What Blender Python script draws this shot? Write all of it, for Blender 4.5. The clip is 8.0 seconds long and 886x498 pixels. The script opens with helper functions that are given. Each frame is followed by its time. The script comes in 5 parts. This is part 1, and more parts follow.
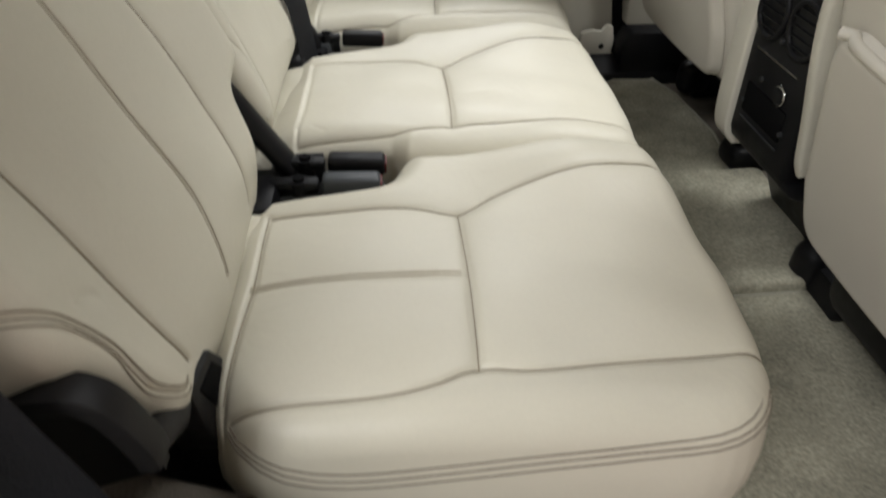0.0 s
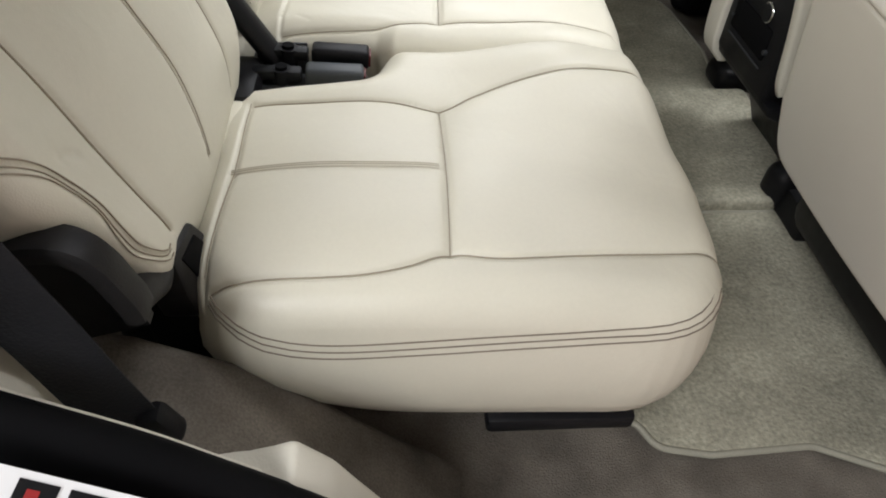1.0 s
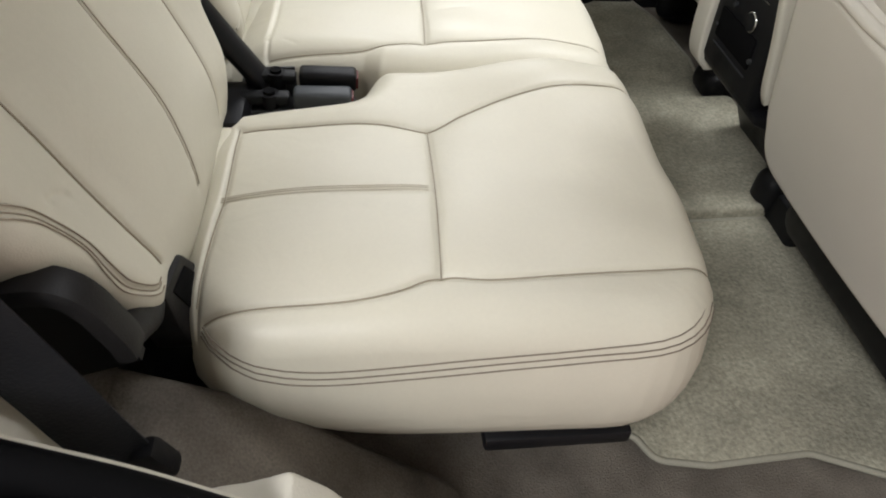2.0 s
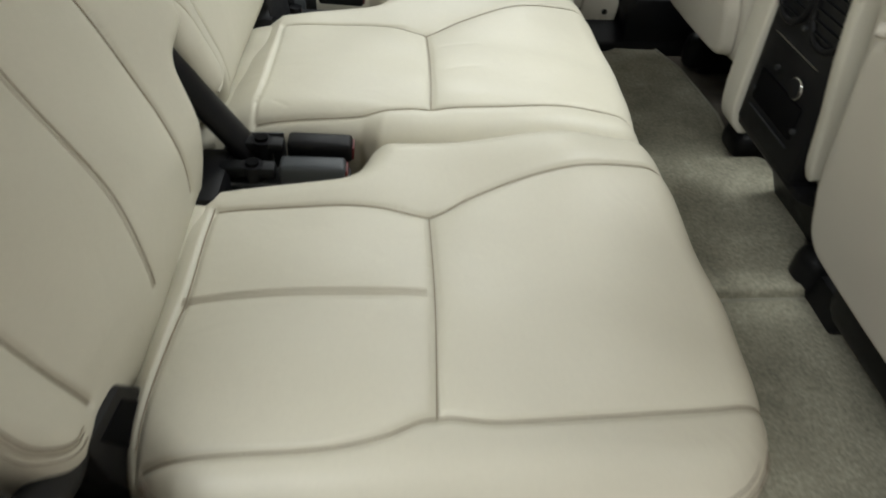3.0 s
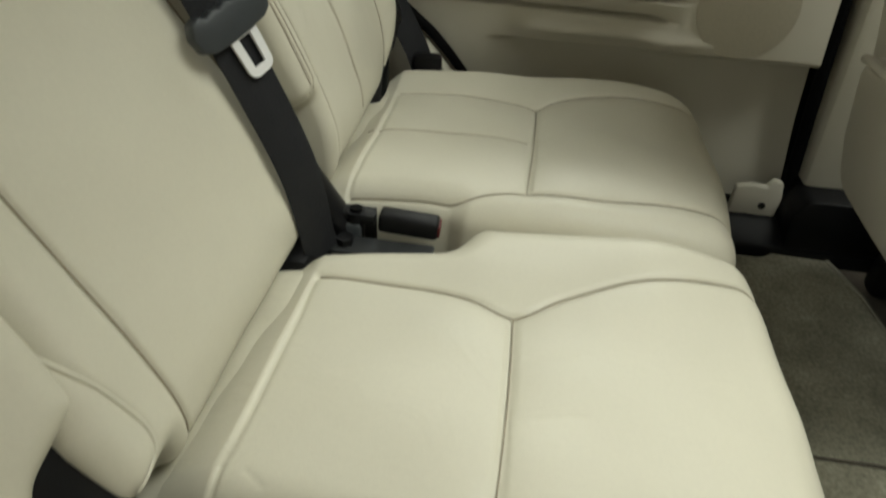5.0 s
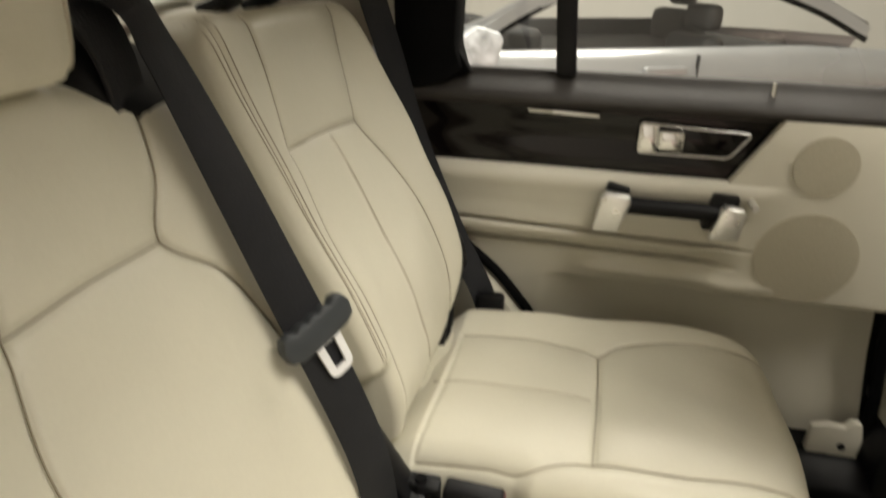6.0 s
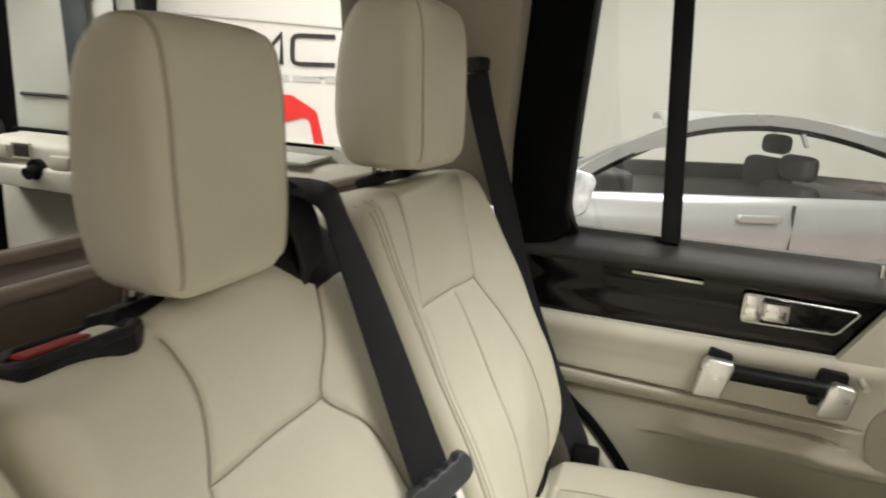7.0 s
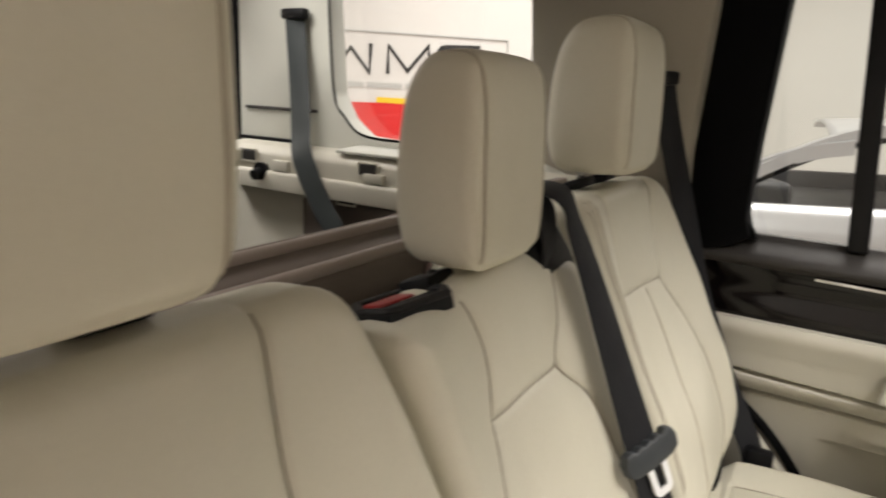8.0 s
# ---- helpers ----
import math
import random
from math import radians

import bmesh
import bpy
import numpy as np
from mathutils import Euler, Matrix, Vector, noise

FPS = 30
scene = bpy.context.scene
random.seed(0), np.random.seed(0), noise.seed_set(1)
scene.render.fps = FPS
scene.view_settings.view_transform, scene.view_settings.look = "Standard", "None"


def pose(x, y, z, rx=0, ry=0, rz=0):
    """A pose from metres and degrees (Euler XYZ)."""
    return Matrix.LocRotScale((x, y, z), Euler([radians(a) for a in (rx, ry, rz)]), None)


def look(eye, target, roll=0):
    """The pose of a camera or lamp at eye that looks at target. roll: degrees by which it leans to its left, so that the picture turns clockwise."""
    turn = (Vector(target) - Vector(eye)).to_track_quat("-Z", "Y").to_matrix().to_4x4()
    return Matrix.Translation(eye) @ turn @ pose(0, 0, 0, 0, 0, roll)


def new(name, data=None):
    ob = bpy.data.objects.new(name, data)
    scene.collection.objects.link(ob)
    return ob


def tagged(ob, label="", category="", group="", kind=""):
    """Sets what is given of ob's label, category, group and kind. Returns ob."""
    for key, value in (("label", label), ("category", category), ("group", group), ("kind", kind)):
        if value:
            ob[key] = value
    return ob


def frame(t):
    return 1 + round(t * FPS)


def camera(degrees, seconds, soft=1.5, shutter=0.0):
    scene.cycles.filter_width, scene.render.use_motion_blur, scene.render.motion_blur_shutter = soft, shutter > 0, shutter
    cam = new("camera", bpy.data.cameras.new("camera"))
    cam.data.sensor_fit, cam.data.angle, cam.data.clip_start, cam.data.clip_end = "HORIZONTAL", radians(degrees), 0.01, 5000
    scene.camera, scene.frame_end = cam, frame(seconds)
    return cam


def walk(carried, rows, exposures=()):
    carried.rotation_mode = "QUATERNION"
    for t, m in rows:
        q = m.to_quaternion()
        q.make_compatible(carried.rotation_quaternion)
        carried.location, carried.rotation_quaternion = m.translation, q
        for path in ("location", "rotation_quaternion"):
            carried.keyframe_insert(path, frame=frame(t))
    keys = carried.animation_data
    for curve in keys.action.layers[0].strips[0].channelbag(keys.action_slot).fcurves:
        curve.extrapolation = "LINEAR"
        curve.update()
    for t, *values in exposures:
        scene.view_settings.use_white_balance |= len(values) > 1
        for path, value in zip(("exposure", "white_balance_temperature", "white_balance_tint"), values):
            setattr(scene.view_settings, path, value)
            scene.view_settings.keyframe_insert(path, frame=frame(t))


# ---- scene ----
cam = camera(68.8, 8.0, 1.9, 0.45)
PATH = [
    (0, (0.009, 0.032, 0.936), (0.132, 1.586, -0.316), 0.0),
    (0.5, (0.013, 0.004, 0.929), (0.167, 1.418, -0.477), 4.0),
    (1, (0.013, 0.0, 0.931), (0.182, 1.38, -0.507), 4.5),
    (2.5, (0.026, 0.024, 0.944), (0.208, 1.449, -0.448), 2.5),
    (3, (0.037, 0.129, 0.926), (0.187, 1.583, -0.439), 3.6),
    (3.5, (0.044, 0.272, 0.907), (0.093, 1.727, -0.464), 2.3),
    (4, (0.05, 0.397, 0.911), (-0.02, 1.872, -0.439), 1.7),
    (4.2, (0.06, 0.441, 0.912), (-0.059, 1.93, -0.418), 0.8),
    (5.3, (0.058, 0.572, 0.979), (-0.117, 2.202, -0.167), 4.1),
    (5.5, (0.05, 0.583, 0.998), (-0.155, 2.262, -0.069), 3.7),
    (6, (0.036, 0.586, 1.078), (-0.349, 2.374, 0.269), 1.3),
    (6.5, (0.02, 0.567, 1.131), (-0.509, 2.406, 0.55), 2.3),
    (7, (-0.005, 0.523, 1.148), (-0.657, 2.353, 0.672), 3.4),
    (7.5, (-0.031, 0.445, 1.144), (-0.816, 2.227, 0.685), 3.5),
    (8, (-0.058, 0.375, 1.151), (-1.056, 2.043, 0.677), 2.9),
]
EXPOSURES = [(0.0, -0.65, 6200, 11), (0.5, -0.42, 6100, 12), (1.2, -0.34, 6050, 12), (2.5, -0.48, 6150, 12), (3.0, -0.74, 6150, 6), (3.5, -1.03, 6150, 1), (4.2, -1.06, 6100, -1), (5.3, -0.74, 6850, 1), (6.0, -0.34, 7150, 9), (6.5, -0.25, 6800, 7), (7.0, -0.08, 6600, 8), (8.0, -0.12, 6750, 13)]
walk(cam, [(t, look(eye, target, roll)) for t, eye, target, roll in PATH], EXPOSURES)


# ---------------------------------------------------------------- light
FLOOR, GROUND, MID = 0.21, -0.32, 0.9325


def area(name, m, sx, sy, watts, colour=(1, 1, 1)):
    lamp = bpy.data.lights.new(name, "AREA")
    lamp.shape, lamp.size, lamp.size_y, lamp.energy, lamp.color = "RECTANGLE", sx, sy, watts, colour
    ob = new(name, lamp)
    ob.matrix_world = m
    return ob


world = bpy.data.worlds.new("world")
scene.world = world
world.use_nodes = True
world.node_tree.nodes["Background"].inputs[0].default_value = (1.0, 0.98, 0.94, 1)
world.node_tree.nodes["Background"].inputs[1].default_value = 0.04

WARM = (1.0, 0.985, 0.945)
# Unseen lamps standing in for the ceiling light, placed where brightness was needed.
for lx, ly, watts in ((-3.6, 0.8, 290), (-3.2, 4.4, 95), (0.6, 5.0, 215), (4.4, 1.6, 9)):
    area("showroom_fill", pose(lx, ly, 3.40), 2.6, 1.2, watts, WARM)
area("showroom_fill", pose(1.60, 0.85, 3.40), 1.3, 2.2, 205, WARM)
area("showroom_fill", pose(-1.9, -1.9, 3.40), 1.7, 1.2, 245, WARM)
# Added only to brighten the boot side through the rear roof opening.
area("showroom_fill", pose(-1.15, 0.45, 3.40), 1.0, 1.2, 48, WARM)


# ---------------------------------------------------------------- materials
def mat(name, colour, rough=0.5, metal=0.0, grain=0.0, grain_size=400.0, vary=0.0, vary_size=6.0, bump=0.0, bump_size=300.0,
        cells=False, coat=0.0, spec=0.5, crease=0.0):
    """A procedural surface: base colour with broad and fine variation, roughness, and fine relief."""
    m = bpy.data.materials.new(name)
    m.use_nodes = True
    t = m.node_tree
    n, l = t.nodes, t.links
    b = n["Principled BSDF"]
    b.inputs["Roughness"].default_value, b.inputs["Metallic"].default_value = rough, metal
    b.inputs["Coat Weight"].default_value, b.inputs["Specular IOR Level"].default_value = coat, spec
    co = n.new("ShaderNodeTexCoord")
    base = n.new("ShaderNodeRGB")
    base.outputs[0].default_value = (*colour, 1)
    last = base.outputs[0]
    for amount, size, detail in ((vary, vary_size, 4.0), (grain, grain_size, 2.0)):
        if amount:
            tex = n.new("ShaderNodeTexNoise")
            tex.inputs["Scale"].default_value, tex.inputs["Detail"].default_value = size, detail
            l.new(co.outputs["Object"], tex.inputs["Vector"])
            ramp = n.new("ShaderNodeMapRange")
            ramp.inputs["From Min"].default_value, ramp.inputs["From Max"].default_value = 0.3, 0.7
            ramp.inputs["To Min"].default_value, ramp.inputs["To Max"].default_value = 1 - amount, 1 + amount
            l.new(tex.outputs["Fac"], ramp.inputs["Value"])
            mul = n.new("ShaderNodeVectorMath")
            mul.operation = "SCALE"
            l.new(last, mul.inputs[0])
            l.new(ramp.outputs["Result"], mul.inputs["Scale"])
            last = mul.outputs[0]
    l.new(last, b.inputs["Base Color"])
    if vary:
        rt = n.new("ShaderNodeTexNoise")
        rt.inputs["Scale"].default_value = vary_size * 2.3
        l.new(co.outputs["Object"], rt.inputs["Vector"])
        rr = n.new("ShaderNodeMapRange")
        rr.inputs["To Min"].default_value, rr.inputs["To Max"].default_value = max(rough - 0.1, 0.02), min(rough + 0.1, 1)
        l.new(rt.outputs["Fac"], rr.inputs["Value"])
        l.new(rr.outputs["Result"], b.inputs["Roughness"])
    if bump:
        if cells:
            tex = n.new("ShaderNodeTexVoronoi")
            tex.inputs["Scale"].default_value = bump_size
            out = tex.outputs["Distance"]
        else:
            tex = n.new("ShaderNodeTexNoise")
            tex.inputs["Scale"].default_value, tex.inputs["Detail"].default_value = bump_size, 3.0
            out = tex.outputs["Fac"]
        l.new(co.outputs["Object"], tex.inputs["Vector"])
        bp = n.new("ShaderNodeBump")
        bp.inputs["Strength"].default_value, bp.inputs["Distance"].default_value = bump, 0.002
        l.new(out, bp.inputs["Height"])
        l.new(bp.outputs["Normal"], b.inputs["Normal"])
        if crease:
            wide = n.new("ShaderNodeTexNoise")
            wide.inputs["Scale"].default_value, wide.inputs["Detail"].default_value, wide.inputs["Distortion"].default_value = 16.0, 2.0, 1.2
            l.new(co.outputs["Object"], wide.inputs["Vector"])
            soft = n.new("ShaderNodeBump")
            soft.inputs["Strength"].default_value, soft.inputs["Distance"].default_value = crease, 0.012
            l.new(wide.outputs["Fac"], soft.inputs["Height"])
            l.new(soft.outputs["Normal"], bp.inputs["Normal"])
    return m


def glass(name, tint=(1, 1, 1)):
    m = bpy.data.materials.new(name)
    m.use_nodes = True
    n, l = m.node_tree.nodes, m.node_tree.links
    n.remove(n["Principled BSDF"])
    clear, shine, mix, fres = (n.new("ShaderNodeBsdf" + k) if k in ("Transparent", "Glossy") else n.new("ShaderNode" + k) for k in ("Transparent", "Glossy", "MixShader", "Fresnel"))
    clear.inputs[0].default_value = (*tint, 1)
    shine.inputs["Roughness"].default_value = 0.01
    fres.inputs[0].default_value = 1.45
    l.new(fres.outputs[0], mix.inputs[0]), l.new(clear.outputs[0], mix.inputs[1]), l.new(shine.outputs[0], mix.inputs[2])
    l.new(mix.outputs[0], n["Material Output"].inputs[0])
    return m


LEATHER = mat("cream_leather", (0.597, 0.570, 0.470), 0.46, vary=0.04, vary_size=5, grain=0.012, grain_size=260, bump=0.045, bump_size=650, cells=True, crease=0.075)
LEATHER_BACK = mat("cream_leather_seat_back", (0.585, 0.555, 0.485), 0.5, vary=0.03, vary_size=5, bump=0.16, bump_size=650, cells=True)
THREAD = mat("grey_thread", (0.36, 0.32, 0.25), 0.8)
WELT_SOFT = mat("soft_welt_thread", (0.34, 0.30, 0.235), 0.85, spec=0.2)
WELT_LINE = mat("welt_thread", (0.19, 0.16, 0.125), 0.85, spec=0.2)
SEAM_SOFT = mat("tonal_seam", (0.47, 0.43, 0.35), 0.8, spec=0.2)
SEAM = mat("seam_line", (0.31, 0.27, 0.205), 0.85, spec=0.2)
CREAM = mat("cream_plastic", (0.57, 0.545, 0.465), 0.5, vary=0.03, vary_size=4, bump=0.12, bump_size=420, cells=True)
CREAM_PALE = mat("pale_trim_plastic", (0.58, 0.58, 0.52), 0.6, vary=0.03, vary_size=4, bump=0.08, bump_size=500)
GRILLE = mat("speaker_mesh", (0.45, 0.415, 0.325), 0.75, grain=0.14, grain_size=900, bump=0.5, bump_size=900, cells=True)
BLACK = mat("black_plastic", (0.006, 0.006, 0.007), 0.45, vary=0.2, vary_size=20, bump=0.1, bump_size=600, spec=0.2)
BLACK_SOFT = mat("black_rubber", (0.0035, 0.0035, 0.004), 0.7, vary=0.2, vary_size=12, spec=0.06)
GREY_PLASTIC = mat("dark_grey_plastic", (0.007, 0.0073, 0.008), 0.5, vary=0.15, vary_size=20, bump=0.1, bump_size=600, spec=0.2)
ARCH_GREY = mat("hinge_cover_grey", (0.009, 0.0085, 0.009), 0.5, vary=0.15, vary_size=20, bump=0.1, bump_size=600, spec=0.25)
STRAP_GREY = mat("blue_grey_plastic", (0.042, 0.047, 0.052), 0.45, vary=0.1, vary_size=25, spec=0.4)
STEEL = mat("grey_steel", (0.06, 0.063, 0.066), 0.5, 0.6, vary=0.1, vary_size=30)
HANDLE_SILVER = mat("satin_silver", (0.78, 0.78, 0.77), 0.30, 0.85, vary=0.04, vary_size=25)
CHROME = mat("satin_chrome", (0.72, 0.72, 0.72), 0.11, 1.0, vary=0.05, vary_size=25)
GLOSS = mat("black_lacquer_trim", (0.005, 0.0035, 0.0035), 0.05, vary=0.2, vary_size=6, spec=0.3)
SILL = mat("brown_grey_soft_trim", (0.025, 0.0215, 0.019), 0.6, vary=0.06, vary_size=8, bump=0.2, bump_size=500, cells=True)
BROWN = mat("taupe_fabric_trim", (0.16, 0.131, 0.113), 0.8, vary=0.06, vary_size=8, grain=0.06, grain_size=500)
BLIND_HIGHLIGHT = mat("taupe_rail_highlight", (0.33, 0.28, 0.25), 0.6, vary=0.04)
CARPET = mat("olive_beige_carpet", (0.128, 0.113, 0.094), 0.95, vary=0.35, vary_size=12, grain=0.17, grain_size=420, bump=1.0, bump_size=420, spec=0.1)
MAT_CARPET = mat("mat_pile_carpet", (0.27, 0.258, 0.20), 0.95, vary=0.2, vary_size=16, grain=0.22, grain_size=170, bump=1.0, bump_size=190, spec=0.1)
MAT_EDGE = mat("mat_binding", (0.25, 0.24, 0.19), 0.8, grain=0.1, grain_size=600)
WEB = mat("black_webbing", (0.015, 0.0155, 0.018), 0.6, vary=0.12, vary_size=14, bump=0.4, bump_size=420, spec=0.22)
WEB_GREY = mat("grey_webbing", (0.034, 0.043, 0.044), 0.6, vary=0.1, vary_size=10, bump=0.3, bump_size=500)
WHITE = mat("white_label", (0.75, 0.75, 0.75), 0.5)
TONGUE = mat("pale_steel", (0.76, 0.76, 0.77), 0.35, 0.0, vary=0.03)
RED = mat("red_plastic", (0.28, 0.015, 0.015), 0.4)
RED_DARK = mat("dark_red_plastic", (0.09, 0.008, 0.008), 0.5)
HEADLINER = mat("headliner_fabric", (0.33, 0.30, 0.25), 0.9, vary=0.03, grain=0.05)
WALL = mat("showroom_white_paint", (0.49, 0.49, 0.455), 0.6, vary=0.02, vary_size=1.5, bump=0.1, bump_size=60)
SHOW_FLOOR = mat("showroom_floor_bounce", (0.48, 0.36, 0.325), 0.35, vary=0.06, vary_size=2)
SIGN_WHITE = mat("sign_board_white", (0.64, 0.635, 0.62), 0.4, vary=0.01)
SIGN_BLACK = mat("sign_black", (0.02, 0.02, 0.02), 0.4)
SIGN_GREY = mat("sign_grey", (0.45, 0.46, 0.45), 0.5)
SIGN_RED = mat("sign_red", (0.62, 0.02, 0.02), 0.4)
SIGN_YELLOW = mat("sign_yellow", (0.80, 0.52, 0.03), 0.4)
SILVER = mat("silver_car_paint", (0.37, 0.378, 0.385), 0.3, 0.45, vary=0.01, vary_size=0.7, coat=0.6)
TYRE = mat("tyre_rubber", (0.02, 0.02, 0.02), 0.8)
LAMP = mat("clear_tail_lamp", (0.60, 0.63, 0.67), 0.15, vary=0.35, vary_size=18, coat=1.0)
DARK_CABIN = mat("dark_cabin_trim", (0.026, 0.026, 0.027), 0.7, vary=0.2, vary_size=6)
PANE = glass("window_glass", (0.96, 0.97, 0.96))


# ---------------------------------------------------------------- mesh tools
def part(name, bm, material, parent=None, label="", smooth=None):
    """Links a bmesh as one mesh object, under a thing or a part."""
    me = bpy.data.meshes.new(name)
    if smooth:
        for f in bm.faces:
            f.smooth = True
    bmesh.ops.recalc_face_normals(bm, faces=bm.faces)
    bm.to_mesh(me)
    bm.free()
    me.materials.append(material)
    ob = new(name, me)
    if smooth and smooth is not True:
        me.set_sharp_from_angle(angle=radians(smooth))
    if parent:
        ob.parent = parent
    if label:
        ob["label"] = label
    return ob


def thing(name, label, category, group="", kind=""):
    return tagged(new(name), label, category, group, kind)


def box(x0, x1, y0, y1, z0, z1, bevel=0.0, seg=2):
    bm = bmesh.new()
    bmesh.ops.create_cube(bm, size=1)
    for v in bm.verts:
        v.co = Vector(((x0 + x1) / 2 + v.co.x * (x1 - x0), (y0 + y1) / 2 + v.co.y * (y1 - y0), (z0 + z1) / 2 + v.co.z * (z1 - z0)))
    if bevel:
        bmesh.ops.bevel(bm, geom=bm.edges[:], offset=bevel, segments=seg, affect="EDGES", profile=0.5)
    return bm


def moved(bm, m):
    bmesh.ops.transform(bm, matrix=m, verts=bm.verts)
    return bm


def prism(points, axis, a, b, bevel=0.0, seg=2):
    """A flat outline (two coordinates a point) pushed from a to b along axis x, y or z."""
    bm = bmesh.new()
    def put(p, q, r):
        return {"x": (r, p, q), "y": (p, r, q), "z": (p, q, r)}[axis]
    low = [bm.verts.new(put(p, q, a)) for p, q in points]
    high = [bm.verts.new(put(p, q, b)) for p, q in points]
    bm.faces.new(low), bm.faces.new(high[::-1])
    k = len(points)
    for i in range(k):
        bm.faces.new((low[i], low[(i + 1) % k], high[(i + 1) % k], high[i]))
    if bevel:
        bmesh.ops.recalc_face_normals(bm, faces=bm.faces)
        bmesh.ops.bevel(bm, geom=bm.edges[:], offset=bevel, segments=seg, affect="EDGES", profile=0.5)
    return bm


def rounded(corners, step=0.008):
    """A closed outline from corners (x, y, radius), as an array of points, evenly spaced."""
    pts, k = [], len(corners)
    for i in range(k):
        p, c, q = (np.array(corners[(i + d) % k][:2], float) for d in (-1, 0, 1))
        r = corners[i][2]
        u, w = (p - c) / np.linalg.norm(p - c), (q - c) / np.linalg.norm(q - c)
        half = math.acos(max(-1, min(1, float(u @ w)))) / 2
        if r <= 0 or abs(half - math.pi / 2) < 0.02:
            pts.append(c)
            continue
        reach = min(r / math.tan(half), 0.49 * np.linalg.norm(p - c), 0.49 * np.linalg.norm(q - c))
        a, b = c + u * reach, c + w * reach
        for s in np.linspace(0, 1, 9):
            pts.append((1 - s) ** 2 * a + 2 * s * (1 - s) * (0.42 * c + 0.58 * c) + s * s * b)
    pts = np.array(pts)
    out = []
    for i in range(len(pts)):
        a, b = pts[i], pts[(i + 1) % len(pts)]
        m = max(1, int(np.linalg.norm(b - a) / step))
        out += [a + (b - a) * j / m for j in range(m)]
    return np.array(out)


def spline(points, n=10):
    """A smooth curve through the points (Catmull-Rom)."""
    p = np.array(points, float)
    p = np.vstack((2 * p[0] - p[1], p, 2 * p[-1] - p[-2]))
    out = []
    for i in range(1, len(p) - 2):
        for s in np.linspace(0, 1, n, endpoint=False):
            a, b, c, d = p[i - 1:i + 3]
            out.append(0.5 * (2 * b + (c - a) * s + (2 * a - 5 * b + 4 * c - d) * s * s + (3 * b - a - 3 * c + d) * s ** 3))
    out.append(p[-2])
    return np.array(out)


def away(points, line, closed=False):
    """The distance of each point from a line of points."""
    best = np.full(len(points), 1e9)
    ends = np.roll(line, -1, 0) if closed else line[1:]
    for a, b in zip(line if closed else line[:-1], ends):
        ab = b - a
        s = np.clip(((points - a) @ ab) / max(ab @ ab, 1e-12), 0, 1)
        best = np.minimum(best, np.hypot(*(points - a - s[:, None] * ab).T))
    return best


def inside(points, outline):
    """Which points lie within a closed outline."""
    hit = np.zeros(len(points), bool)
    for a, b in zip(outline, np.roll(outline, -1, 0)):
        cut = (a[1] > points[:, 1]) != (b[1] > points[:, 1])
        at = a[0] + (points[:, 1] - a[1]) / (b[1] - a[1] if b[1] != a[1] else 1e-12) * (b[0] - a[0])
        hit ^= cut & (points[:, 0] < at)
    return hit


def sweep(points, profile, up=(0, 0, 1), closed=False, cap=True):
    """A tube of the given profile (side, up) along points."""
    bm = bmesh.new()
    pts = [Vector(p) for p in points]
    rings, k = [], len(pts)
    for i, p in enumerate(pts):
        a, b = pts[(i - 1) % k] if closed or i else p, pts[(i + 1) % k] if closed or i < k - 1 else p
        way = (b - a).normalized()
        u = up(i / max(k - 1, 1)) if callable(up) else up
        side = way.cross(Vector(u)).normalized()
        top = side.cross(way).normalized()
        rings.append([bm.verts.new(p + side * s + top * t) for s, t in profile])
    m = len(profile)
    for i in range(k if closed else k - 1):
        for j in range(m):
            bm.faces.new((rings[i][j], rings[i][(j + 1) % m], rings[(i + 1) % k][(j + 1) % m], rings[(i + 1) % k][j]))
    if cap and not closed:
        bm.faces.new(rings[0]), bm.faces.new(rings[-1][::-1])
    return bm


def ring(radius, n=8, squash=1.0):
    return [(radius * math.cos(2 * math.pi * i / n), radius * squash * math.sin(2 * math.pi * i / n)) for i in range(n)]


def flat(width, thick):
    w, t = width / 2, thick / 2
    return [(-w, -t * 0.5), (-w * 0.96, -t), (w * 0.96, -t), (w, -t * 0.5), (w, t * 0.5), (w * 0.96, t), (-w * 0.96, t), (-w, t * 0.5)]


def from_arrays(name, verts, faces, material, parent, label=""):
    me = bpy.data.meshes.new(name)
    me.from_pydata([tuple(v) for v in verts], [], faces)
    me.polygons.foreach_set("use_smooth", [True] * len(me.polygons))
    me.materials.append(material)
    ob = new(name, me)
    ob.parent = parent
    if label:
        ob["label"] = label
    return ob


